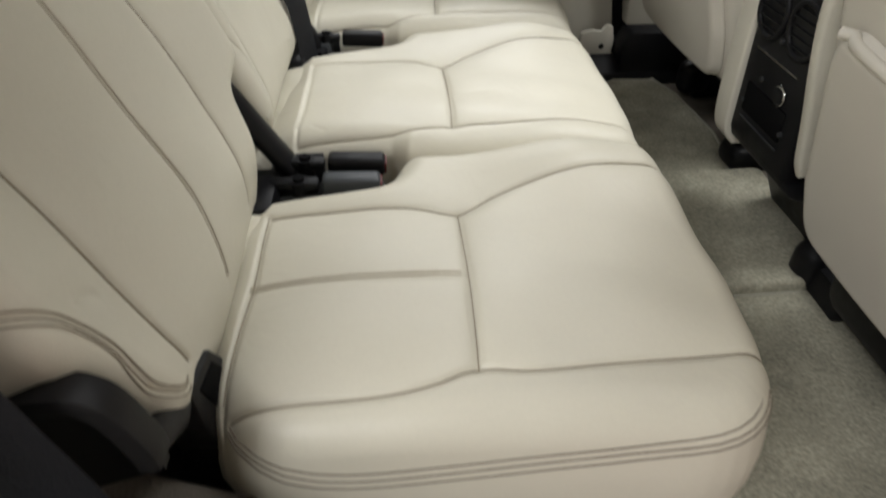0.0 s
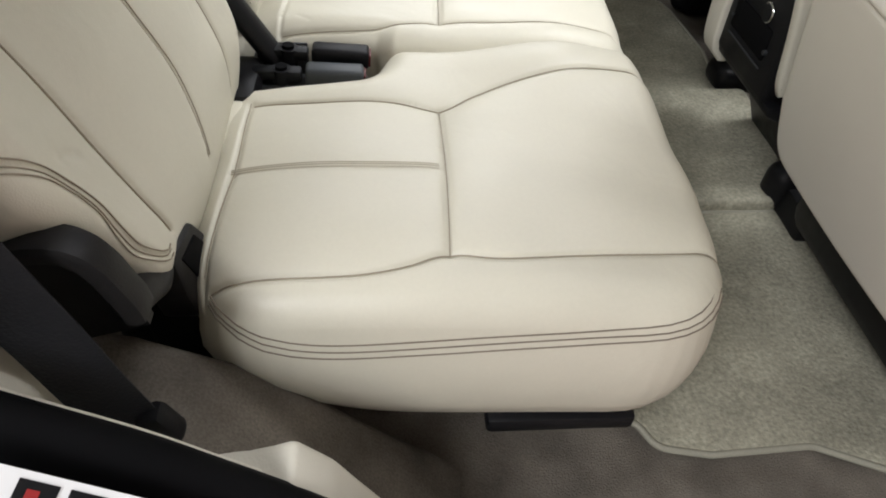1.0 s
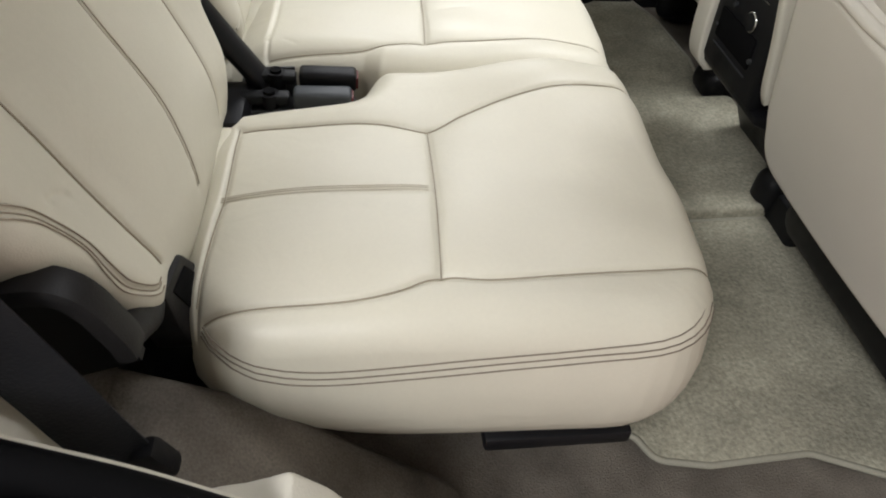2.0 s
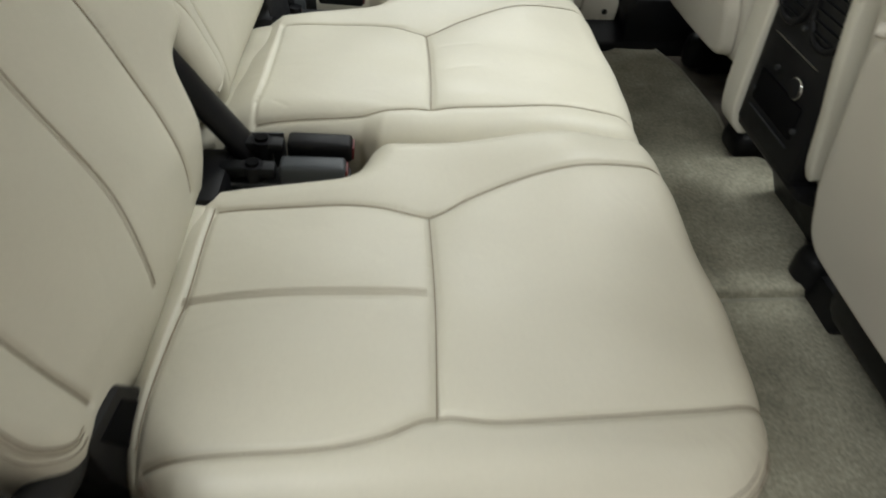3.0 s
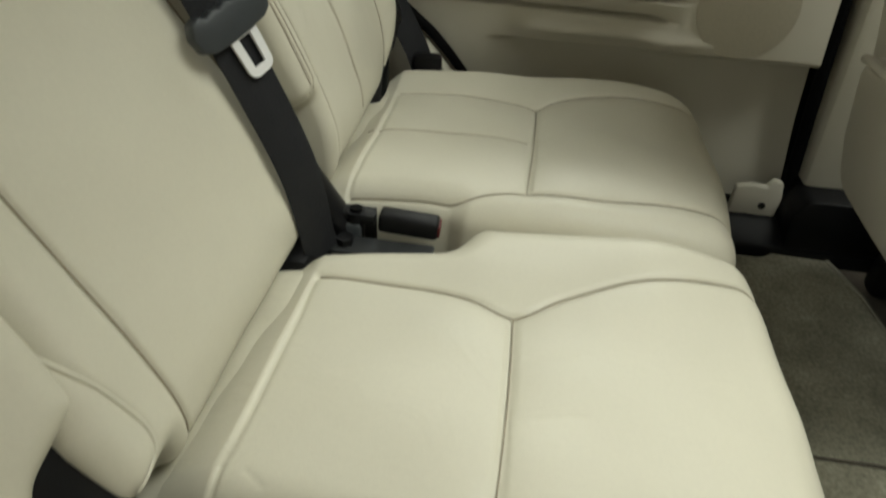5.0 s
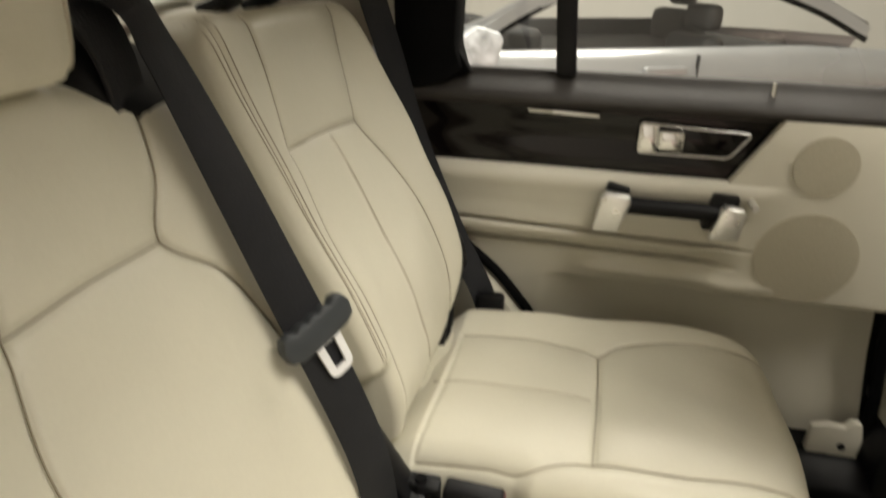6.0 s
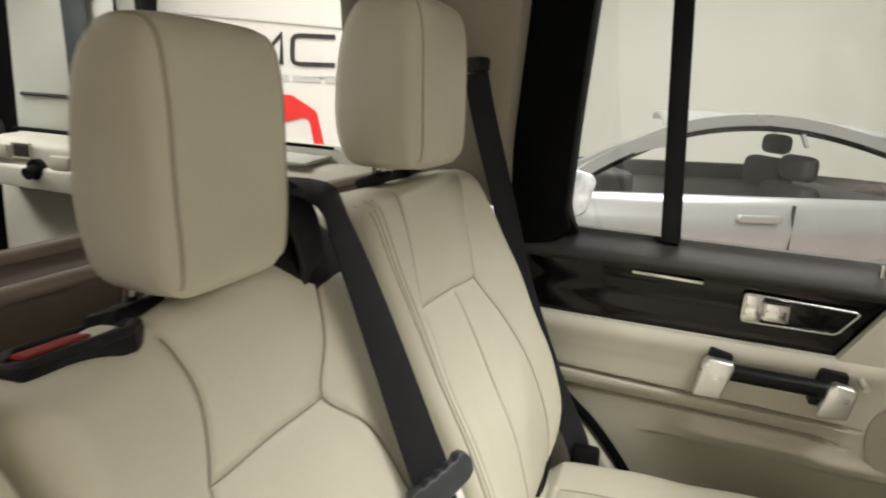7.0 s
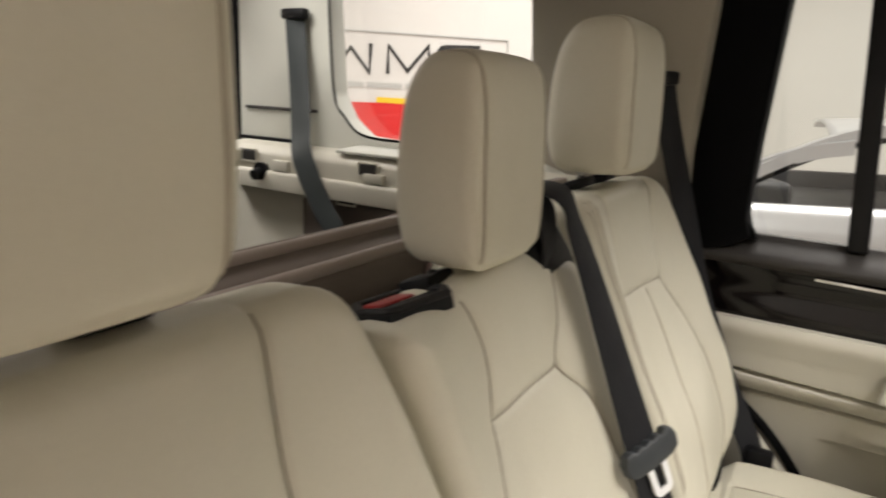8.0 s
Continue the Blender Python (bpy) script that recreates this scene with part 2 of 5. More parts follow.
class Pad:
    """An upholstered pad: a rounded outline, a domed top with sewn seams, rolled edges and sides down to the bottom."""

    def __init__(self, outline, height, seams, rim, bottom, place=None, n=190, groove=0.004, width=0.0024, puff=0.006, spread=0.02, bulge=0.006, tuck=None):
        self.outline, self.height, self.seams, self.rim, self.bottom = outline, height, seams, rim, bottom
        self.place, self.n = place or Matrix(), n
        self.groove, self.width, self.puff, self.spread, self.bulge, self.tuck = groove, width, puff, spread, bulge, tuck

    def top(self, p, cut=True):
        z = self.height(p[:, 0], p[:, 1])
        for line, deep in self.seams:
            d = away(p, line)
            z = z - deep * (cut * self.groove * np.exp(-(d / self.width) ** 2) + self.puff * np.exp(-d / self.spread))
        d = np.minimum(away(p, self.outline, True), self.rim)
        return z - (self.rim - np.sqrt(np.maximum(self.rim ** 2 - (self.rim - d) ** 2, 0)))

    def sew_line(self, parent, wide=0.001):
        """A dark line along the groove of every full seam."""
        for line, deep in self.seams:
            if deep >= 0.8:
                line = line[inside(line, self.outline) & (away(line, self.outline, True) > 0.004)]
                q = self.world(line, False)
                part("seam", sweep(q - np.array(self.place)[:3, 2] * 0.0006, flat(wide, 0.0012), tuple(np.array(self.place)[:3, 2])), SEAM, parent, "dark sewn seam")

    def world(self, p, cut=True):
        p = np.atleast_2d(p)
        q = np.column_stack((p, self.top(p, cut)))
        m = np.array(self.place)
        return q @ m[:3, :3].T + m[:3, 3]

    def build(self, name, material, parent, label=""):
        n, o = self.n, self.outline
        lo, hi = o.min(0), o.max(0)
        c, h = (lo + hi) / 2, (hi - lo) / 2
        s = np.linspace(-1, 1, n + 1)
        s = s * (1.3 - 0.3 * s * s)
        S, T = (a.ravel() for a in np.meshgrid(s, s, indexing="ij"))
        m = np.maximum(np.abs(S), np.abs(T))
        safe = np.maximum(m, 1e-9)
        way = np.column_stack((S / safe * h[0], T / safe * h[1]))
        reach = np.zeros(len(m))
        for a, b in zip(o, np.roll(o, -1, 0)):
            e = b - a
            cross = way[:, 0] * e[1] - way[:, 1] * e[0]
            cross = np.where(np.abs(cross) < 1e-12, 1e-12, cross)
            d = a - c
            k = (d[0] * e[1] - d[1] * e[0]) / cross
            f = (d[0] * way[:, 1] - d[1] * way[:, 0]) / cross
            ok = (k > 0) & (f >= -1e-6) & (f <= 1 + 1e-6)
            reach = np.where(ok, np.maximum(reach, k), reach)
        p = c + way * (reach * m)[:, None]
        z = self.top(p)
        verts = np.column_stack((p, z))
        idx = np.arange((n + 1) ** 2).reshape(n + 1, n + 1)
        faces = np.stack((idx[:-1, :-1], idx[1:, :-1], idx[1:, 1:], idx[:-1, 1:]), -1).reshape(-1, 4).tolist()
        edge = np.concatenate((idx[:-1, 0], idx[-1, :-1], idx[:0:-1, -1], idx[0, :0:-1]))
        b = verts[edge]
        along = np.roll(b[:, :2], -1, 0) - np.roll(b[:, :2], 1, 0)
        out = np.column_stack((along[:, 1], -along[:, 0])) / np.maximum(np.linalg.norm(along, axis=1), 1e-9)[:, None]
        last, rows = edge.tolist(), [verts]
        count = len(verts)
        for f, push in ((0.12, 0.5), (0.3, 1.0), (0.5, 1.0), (0.7, 0.4), (0.88, -1.0), (0.97, -3.0), (1.0, -6.0)):
            ringv = np.column_stack((b[:, :2] + out * push * self.bulge, b[:, 2] * (1 - f) + self.bottom * f))
            if self.tuck:
                tx, ty, reach_t, ax, ay = self.tuck
                near_t = np.exp(-((b[:, 0] - tx) ** 2 + (b[:, 1] - ty) ** 2) / reach_t ** 2) * f ** 3
                ringv[:, 0] += ax * near_t
                ringv[:, 1] += ay * near_t
            rows.append(ringv)
            now = list(range(count, count + len(edge)))
            count += len(edge)
            k = len(edge)
            faces += [(last[i], now[i], now[(i + 1) % k], last[(i + 1) % k]) for i in range(k)]
            last = now
        faces.append(last[::-1])
        verts = np.vstack(rows)
        mm = np.array(self.place)
        verts = verts @ mm[:3, :3].T + mm[:3, 3]
        return from_arrays(name, verts, faces, material, parent, label)


def stitches(lines, normals, parent, length=0.0045, gap=0.0016, wide=0.0009):
    """Rows of sewn stitches along lines in space, joined in one mesh."""
    verts, faces = [], []
    for line, up in zip(lines, normals):
        line = np.asarray(line, float)
        seg = np.linalg.norm(np.diff(line, axis=0), axis=1)
        run = np.concatenate(([0], np.cumsum(seg)))
        s = 0.0
        while s + length < run[-1]:
            a, b = (np.array([np.interp(q, run, line[:, k]) for k in range(3)]) for q in (s, s + length))
            mid = (a + b) / 2
            i = min(int(np.searchsorted(run, s)), len(line) - 1)
            u = np.asarray(up[i] if np.ndim(up) > 1 else up, float)
            side = np.cross(b - a, u)
            side = side / max(np.linalg.norm(side), 1e-9) * wide / 2
            k = len(verts)
            verts += [a - u * 0.0006, mid + side + u * 0.0004, mid - side + u * 0.0004, b - u * 0.0006, mid + u * 0.0012]
            faces += [(k, k + 1, k + 4), (k, k + 4, k + 2), (k + 1, k + 3, k + 4), (k + 2, k + 4, k + 3)]
            s += length + gap
    ob = from_arrays("stitching", verts, faces, THREAD, parent, "dark grey sewn stitching")
    ob["kind"] = "stuff"
    return ob


def shifted(line, d):
    """A plane line moved sideways by d."""
    t = np.gradient(line, axis=0)
    t = t / np.maximum(np.linalg.norm(t, axis=1), 1e-9)[:, None]
    return line + d * np.column_stack((-t[:, 1], t[:, 0]))


def smooth(x, a, b):
    s = np.clip((x - a) / (b - a), 0, 1)
    return s * s * (3 - 2 * s)


# ---------------------------------------------------------------- car shell
def setting(name, bm, material, label, category="", sm=None):
    return tagged(part(name, bm, material, None, label, sm), "", category or name.split("_")[0], "", "structure")


FAR, NEAR = 1.70, 0.165            # inner faces of the car's sides
# carpeted floor with raised tunnel
bm = bmesh.new()
prof = [(NEAR + 0.02, FLOOR - 0.01), (0.778, FLOOR - 0.01), (0.800, FLOOR + 0.012), (1.135, FLOOR + 0.012), (1.155, FLOOR - 0.01), (FAR, FLOOR - 0.01)]
xs = [-0.75, -0.30, -0.20, 0.2, 0.6, 1.0, 1.7]
lift = [0.16, 0.16, 0.10, 0.0, 0.0, 0.0, 0.0]
rows = [[bm.verts.new((x, y, z + q)) for y, z in prof] for x, q in zip(xs, lift)]
low = [[bm.verts.new((x, y, FLOOR - 0.08)) for y, z in prof] for x in xs]
for g in (rows, low):
    for i in range(len(xs) - 1):
        for j in range(len(prof) - 1):
            bm.faces.new((g[i][j], g[i + 1][j], g[i + 1][j + 1], g[i][j + 1]))
setting("floor", bm, CARPET, "olive beige carpet on the car floor", "carpet", 40)
setting("cargo_floor", box(-1.62, -0.75, 0.24, 1.62, FLOOR + 0.10, FLOOR + 0.165), SILL, "dark carpeted boot floor", "carpet")

# headliner, out of view; its glazed openings are placed to steer the lamp light
bm = bmesh.new()
RX0, RX1, RY0, RY1 = 0.27, 1.5, 0.62, 1.55
BX0, BX1, BY0, BY1 = -1.40, -1.0, 0.90, 1.48
for x0, x1, y0, y1 in ((-1.62, BX0, 0.20, 1.70), (BX0, BX1, 0.20, BY0), (BX0, BX1, BY1, 1.70), (BX1, RX0, 0.20, 1.70), (RX1, 2.1, 0.20, 1.70), (RX0, RX1, 0.20, RY0), (RX0, RX1, RY1, 1.70)):
    q = box(x0, x1, y0, y1, 1.56, 1.60)
    me = bpy.data.meshes.new("slab")
    q.to_mesh(me)
    q.free()
    bm.from_mesh(me)
    bpy.data.meshes.remove(me)
setting("ceiling", bm, HEADLINER, "unseen beige headliner with roof openings placed for light", "ceiling")
for x0, x1, y0, y1 in ((RX0, RX1, RY0, RY1), (BX0, BX1, BY0, BY1)):
    ob = setting("roof_window", box(x0 - 0.02, x1 + 0.02, y0 - 0.02, y1 + 0.02, 1.604, 1.609), PANE, "clear glass over an unseen roof opening", "glass")
    ob.visible_shadow = False

# front bulkhead and windscreen
setting("wall_front", prism([(1.65, FLOOR - 0.08), (1.72, FLOOR - 0.08), (1.72, 0.95), (1.65, 0.95)], "y", 0.2, 1.66), BLACK, "dark dashboard bulkhead", "wall")
ob = setting("windscreen", prism([(1.70, 0.95), (2.12, 1.57), (2.126, 1.57), (1.706, 0.95)], "y", 0.22, 1.645), PANE, "raked glass windscreen", "glass")
ob.visible_shadow = False

# ---------------------------------------------------------------- rear seats
LEAN_BACK = 0.386
_up = Vector((-LEAN_BACK, 0, 1)).normalized()
_out = Vector((1, 0, LEAN_BACK)).normalized()
BACK = Matrix(((0, _up.x, _out.x, -0.14), (1, 0, 0, 0), (0, _up.z, _out.z, 0.52), (0, 0, 0, 1)))


def up_back(z):
    """Height z in the world as a length up the seat back."""
    return (z - 0.52) / _up.z


def back_line(points):
    return spline([(a, up_back(z)) for a, z in points])


def cushion(parent, outline, near_seam, far_seam, split, bolsters, quilted, wing, lift, tuck=None, rear=-0.138, flap=(0.0, 0.0), creases=()):
    """A seat cushion: side seams, the cross seam between seat and thigh panel, a crease along the backrest."""
    near_l, far_l = spline(near_seam), spline(far_seam)
    (xa, ya), (xb, yb) = split
    cross = spline([(xa, ya), ((xa + xb) / 2 + 0.002, (ya + yb) / 2), (xb, yb)], 8)
    ymid = (ya + yb) / 2
    crease = spline([(rear - 0.002, near_seam[0][1] - 0.005), (rear + 0.003, ymid), (rear, far_seam[0][1] + 0.005)], 8)
    seams = [(near_l, 1.0), (far_l, 1.0), (cross, 1.0), (crease, 0.9 if rear < -0.13 else 0.7)]
    if quilted:
        seams.append((spline([(rear + 0.002, ymid), (-0.04, ymid + 0.002), (xa - 0.001, ymid)], 8), 0.4))
    y0, y1 = outline[:, 1].min(), outline[:, 1].max()

    def height(x, y):
        z = 0.536 + 0.004 * np.sin(x * 9 + 1)
        z = z + bolsters[0] * (1 - smooth(y, y0, y0 + 0.11)) + bolsters[1] * smooth(y, y1 - 0.12, y1 - 0.02)
        z = z - 0.014 * smooth(y, y0 + 0.05, y1 - 0.10)
        z = z + lift * smooth(x, 0.06, 0.24) * np.exp(-((y - wing) / 0.09) ** 2)
        z = z - 0.030 * smooth(x, 0.20, 0.42) ** 1.3
        z = z - 0.65 * np.maximum(rear - 0.003 - x, 0)
        return z + 0.0016 * np.sin(x * 31 + y * 17) * np.sin(y * 37 - x * 11)

    seams += [(spline(w), 0.16) for w in creases]
    pad = Pad(outline, height, seams, 0.040, 0.342, tuck=tuck)
    ob = pad.build("cushion", LEATHER, parent)
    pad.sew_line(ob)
    ya, yb = near_seam[0][1] + flap[0], far_seam[0][1] + flap[1]
    verts, faces = [], []
    run = spline([(rear - 0.001, 0.499), (rear - 0.012, 0.506), (rear - 0.028, 0.506), (rear - 0.050, 0.500), (rear - 0.09, 0.482), (rear - 0.12, 0.45)], 5)
    ys = np.linspace(ya, yb, 33)
    for i, y in enumerate(ys):
        end = min(i, 32 - i) / 3
        for x, z in run:
            verts.append((x, y, z - 0.016 * max(1 - end, 0) ** 2 + 0.0012 * math.sin(y * 70 + x * 40)))
    k = len(run)
    for i in range(32):
        for j in range(k - 1):
            faces.append((i * k + j, i * k + j + 1, (i + 1) * k + j + 1, (i + 1) * k + j))
    fl = from_arrays("cushion_flap", verts, faces, LEATHER, parent, "leather flap tucked under the backrest")
    fl.modifiers.new("thick", "SOLIDIFY").thickness = 0.004
    return pad, ob, near_l, far_l, cross


def backrest(parent, outline, seams, side_near, side_far, lumbar, thick=0.085):
    a0, a1 = outline[:, 0].min(), outline[:, 0].max()

    def height(a, b):
        c = side_near * (1 - smooth(a, a0, a0 + 0.13)) + side_far * smooth(a, a1 - 0.13, a1)
        c = c + lumbar * np.exp(-((b - 0.16) / 0.14) ** 2) + 0.006
        c = c - 0.022 * np.clip((0.075 - b) / 0.075, 0, 1.4) ** 2
        return c + 0.0014 * np.sin(a * 29 + b * 13) * np.sin(b * 33 - a * 9)

    pad = Pad(outline, height, seams, 0.028, -thick, BACK)
    ob = pad.build("backrest", LEATHER, parent)
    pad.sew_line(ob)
    return pad, ob


def headrest(parent, y, x=-0.352, z=1.105, w=0.176, h=0.20, d=0.098):
    """A padded headrest: upright in front, its back sloping away to the top, with sewn side panels, on two chromed posts."""
    side = spline([(0.40, -0.495), (0.49, -0.40), (0.51, -0.05), (0.50, 0.30), (0.40, 0.462), (0.12, 0.50), (-0.16, 0.47), (-0.36, 0.34), (-0.47, 0.10), (-0.51, -0.14), (-0.50, -0.32), (-0.38, -0.47), (0.0, -0.50), (0.40, -0.495)], 8)[:-1]
    layers = spline([(-1.05, 0.0), (-1.045, 0.25), (-1.03, 0.50), (-1.0, 0.72), (-0.95, 0.85), (-0.87, 0.935), (-0.74, 0.985), (-0.5, 1.0), (0.0, 1.005)], 5)
    layers = np.vstack((layers, layers[-2::-1] * np.array((-1, 1))))
    nu, nv = len(side), len(layers) - 1
    verts, faces = [], []
    lean = Matrix.Rotation(radians(-3), 3, "Y")
    for s, k in layers:
        for u, v in side:
            slim = 1 - 0.14 * (0.5 - u * k) - 0.16 * max(-0.15 - v * k, 0)
            q = lean @ Vector(((u * k - 0.02 * (1 - k)) * d, s * w / 2 * slim, v * h * k))
            verts.append((q.x + x, q.y + y, q.z + z))
    for i in range(nv):
        for j in range(nu):
            faces.append((i * nu + j, i * nu + (j + 1) % nu, (i + 1) * nu + (j + 1) % nu, (i + 1) * nu + j))
    ob = from_arrays("headrest", verts, faces, LEATHER, parent, "padded cream leather headrest with sewn side panels")
    low = z - h / 2
    for i in (27, nv - 27):
        for di in (0, 1 if i < nv / 2 else -1):
            part("headrest_seam", sweep([Vector(verts[(i + di) * nu + j]) + Vector((0.0005, 0, 0.0002)) for j in range(4, 52)], ring(0.0006, 6), (0, 1, 0)), SEAM_SOFT, ob, "sewn seam", 60)
    for s in (-1, 1):
        part("headrest_post", sweep([(x - 0.016, y + s * 0.05, low - 0.07), (x - 0.006, y + s * 0.05, low + 0.03)], ring(0.006, 10), (1, 0, 0)), CHROME, ob, "chromed steel post", 40)
        part("post_guide", moved(box(-0.018, 0.018, -0.024, 0.024, -0.007, 0.007, 0.005), Matrix.Translation((x - 0.012, y + s * 0.05, low - 0.016)) @ Matrix.Rotation(radians(-21), 4, "Y")), BLACK, ob, "black plastic guide sleeve", 40)
    return ob


def piped(pad, line, offsets, parent, material=WELT_SOFT, lift=0.0006):
    """Fine sewn lines side by side."""
    normal = np.array(pad.place)[:3, 2]
    for d in offsets:
        part("sewn_line", sweep(pad.world(shifted(line, d)) + normal * lift, ring(0.0006, 6), tuple(normal)), material, parent, "fine sewn line", 60)


def side_ring(pad, lo, hi, z, push):
    """A run along the side of a pad, between two shares of its outline."""
    o = pad.outline
    k = len(o)
    run = o[int(lo * k):int(hi * k)]
    t = np.gradient(run, axis=0)
    nrm = np.column_stack((t[:, 1], -t[:, 0])) / np.linalg.norm(t, axis=1)[:, None]
    return np.column_stack((run + nrm * push, np.full(len(run), z))), np.column_stack((nrm, np.zeros(len(run))))


# near seat
near_seat = thing("rear_seat", "cream leather outer rear seat with stitched bolsters beside the open door", "car seat", "rear seats")
o = rounded([(-0.165, 0.325, 0.11), (0.318, 0.311, 0.10), (0.350, 0.52, 0.30), (0.328, 0.742, 0.035), (0.016, 0.744, 0.03), (-0.008, 0.688, 0.03), (-0.20, 0.664, 0.02)])
pad, cush, nl, fl, cr = cushion(near_seat, o,
    [(-0.133, 0.354), (-0.075, 0.357), (-0.01, 0.358), (0.029, 0.365), (0.066, 0.379), (0.113, 0.373), (0.20, 0.377), (0.28, 0.386), (0.34, 0.40)],
    [(-0.134, 0.626), (-0.04, 0.627), (0.016, 0.623), (0.071, 0.612), (0.110, 0.631), (0.150, 0.645), (0.204, 0.656), (0.262, 0.664), (0.335, 0.672)],
    ((0.066, 0.379), (0.071, 0.612)), (-0.006, 0.004), True, 0.68, 0.030, (-0.16, 0.33, 0.11, 0.060, 0.03), -0.138, (0.072, 0.028))
lines, ups = [], []
for dz in (0.008, 0.0, -0.008):
    first = int(np.argmax(pad.outline[:, 1] < 0.362))
    q, u = side_ring(pad, first / len(pad.outline), 0.37, 0.0, 0.0)
    run = np.concatenate(([0], np.cumsum(np.linalg.norm(np.diff(q[:, :2], axis=0), axis=1))))
    fall = spline([(0, 0.524), (0.02, 0.510), (0.045, 0.493), (0.07, 0.482), (0.12, 0.475), (0.20, 0.480), (0.31, 0.490), (0.42, 0.497), (0.60, 0.497)])
    q[:, 2] = np.interp(run, fall[:, 0], fall[:, 1]) + dz * np.clip(run / 0.04, 0.3, 1)
    keep = (run > 0.012) & (run < 0.50)
    q, u, run = q[keep], u[keep], run[keep]
    over = np.clip(q[:, 2] - (pad.height(q[:, 0], q[:, 1]) - pad.rim), 0, pad.rim * 0.95)
    q[:, :2] -= u[:, :2] * (pad.rim - np.sqrt(pad.rim ** 2 - over ** 2))[:, None]
    edge_z = pad.height(q[:, 0], q[:, 1]) - pad.rim
    q[:, :2] += u[:, :2] * (np.interp((edge_z - q[:, 2]) / (edge_z - pad.bottom), [0, 0.12, 0.3, 0.5], [0, 0.5, 1, 1]) * pad.bulge + 0.0004)[:, None]
    if dz:
        lines.append(q), ups.append(u)
    part("welt", sweep(q, ring(0.0007, 8)), WELT_LINE, cush, "sewn welt round the cushion", 60)
stitches(lines, ups, near_seat)
m_line = spline([(-0.138, 0.50), (-0.04, 0.502), (0.064, 0.50)], 12)
piped(pad, m_line, (-0.0027, 0.0, 0.0027), cush, SEAM_SOFT, 0.0002)

o = rounded([(0.316, 0.040, 0.045), (0.43, -0.02, 0.06), (0.668, -0.02, 0.03), (0.699, 0.050, 0.03), (0.715, 0.108, 0.022), (0.766, 0.124, 0.018), (0.770, 0.20, 0.06), (0.725, 0.45, 0.15), (0.705, 0.545, 0.05),
             (0.35, 0.545, 0.07), (0.268, 0.32, 0.25), (0.268, 0.165, 0.06), (0.297, 0.105, 0.05)])
A = back_line([(0.632, 0.535), (0.638, 0.578), (0.646, 0.62), (0.646, 0.68), (0.639, 0.74), (0.625, 0.83), (0.616, 0.93), (0.630, 1.03)])
Bm = back_line([(0.496, 0.545), (0.503, 0.574), (0.516, 0.615), (0.518, 0.66), (0.517, 0.74), (0.52, 0.86)])
Cc = back_line([(0.372, 0.566), (0.368, 0.594), (0.367, 0.636), (0.367, 0.705), (0.369, 0.76), (0.385, 0.87), (0.40, 1.02)])
cross = back_line([(0.405, 0.872), (0.50, 0.878), (0.622, 0.872)])
Dd = back_line([(0.348, 0.568), (0.337, 0.572), (0.325, 0.582), (0.314, 0.600), (0.311, 0.620), (0.310, 0.640), (0.305, 0.658), (0.296, 0.676), (0.286, 0.689), (0.277, 0.699), (0.271, 0.705)])
bpad, bob = backrest(near_seat, o, [(A, 1.0), (Bm, 0.5), (Cc, 1.0), (cross, 1.0), (Dd, 0.3), (back_line([(0.318, 0.672), (0.330, 0.668), (0.342, 0.660)]), 0.5)], 0.022, 0.016, 0.004)
piped(bpad, Bm, (-0.0027, 0.0, 0.0027), bob, SEAM_SOFT, 0.0002)
piped(bpad, Dd, (-0.0036, 0.0, 0.0036), bob)
edge = bpad.outline[(bpad.outline[:, 0] > 0.655) & (bpad.outline[:, 1] < 0.30)]
part("edge_piping", sweep(bpad.world(edge * np.array((0.9985, 1.0))), ring(0.0022, 8), tuple(_out)), LEATHER, bob, "thin leather piping along the edge", 60)
headrest(near_seat, 0.513, x=-0.370, z=1.15, h=0.220, w=0.195, d=0.112)

# middle seat
mid_seat = thing("rear_seat", "cream leather middle rear seat with a release latch on its backrest", "car seat", "rear seats")
o = rounded([(-0.20, 0.765, 0.02), (0.0, 0.757, 0.01), (0.02, 0.745, 0.012), (0.337, 0.748, 0.045), (0.362, 0.95, 0.30), (0.342, 1.163, 0.04), (0.035, 1.163, 0.03), (0.008, 1.114, 0.03), (-0.20, 1.082, 0.02)])
pad, cush, nl, fl, cr = cushion(mid_seat, o,
    [(-0.118, 0.775), (-0.05, 0.775), (0.0, 0.777), (0.035, 0.783), (0.081, 0.789), (0.18, 0.795), (0.28, 0.803), (0.35, 0.806)],
    [(-0.116, 1.040), (-0.06, 1.038), (-0.005, 1.036), (0.040, 1.028), (0.085, 1.014), (0.130, 1.040), (0.193, 1.068), (0.25, 1.084), (0.303, 1.094), (0.35, 1.098)],
    ((0.081, 0.789), (0.085, 1.014)), (0.0, 0.004), False, 1.10, 0.020, None, -0.120, (0.0, 0.03), ([(0.108, 0.882), (0.125, 0.887), (0.146, 0.890)], [(0.10, 0.955), (0.15, 0.962)], [(-0.10, 0.80), (-0.085, 0.79)]))
lines, ups = [], []
for zz, pp in ((0.512, -0.002), (0.505, 0.0), (0.498, 0.0012)):
    line = np.array([(0.012, 0.756, zz), (0.024, 0.7465 - pp, zz), (0.10, 0.7465 - pp, zz), (0.32, 0.7475 - pp, zz)])
    lines.append(spline(line)), ups.append((0, -1, 0))
stitches(lines, ups, mid_seat)

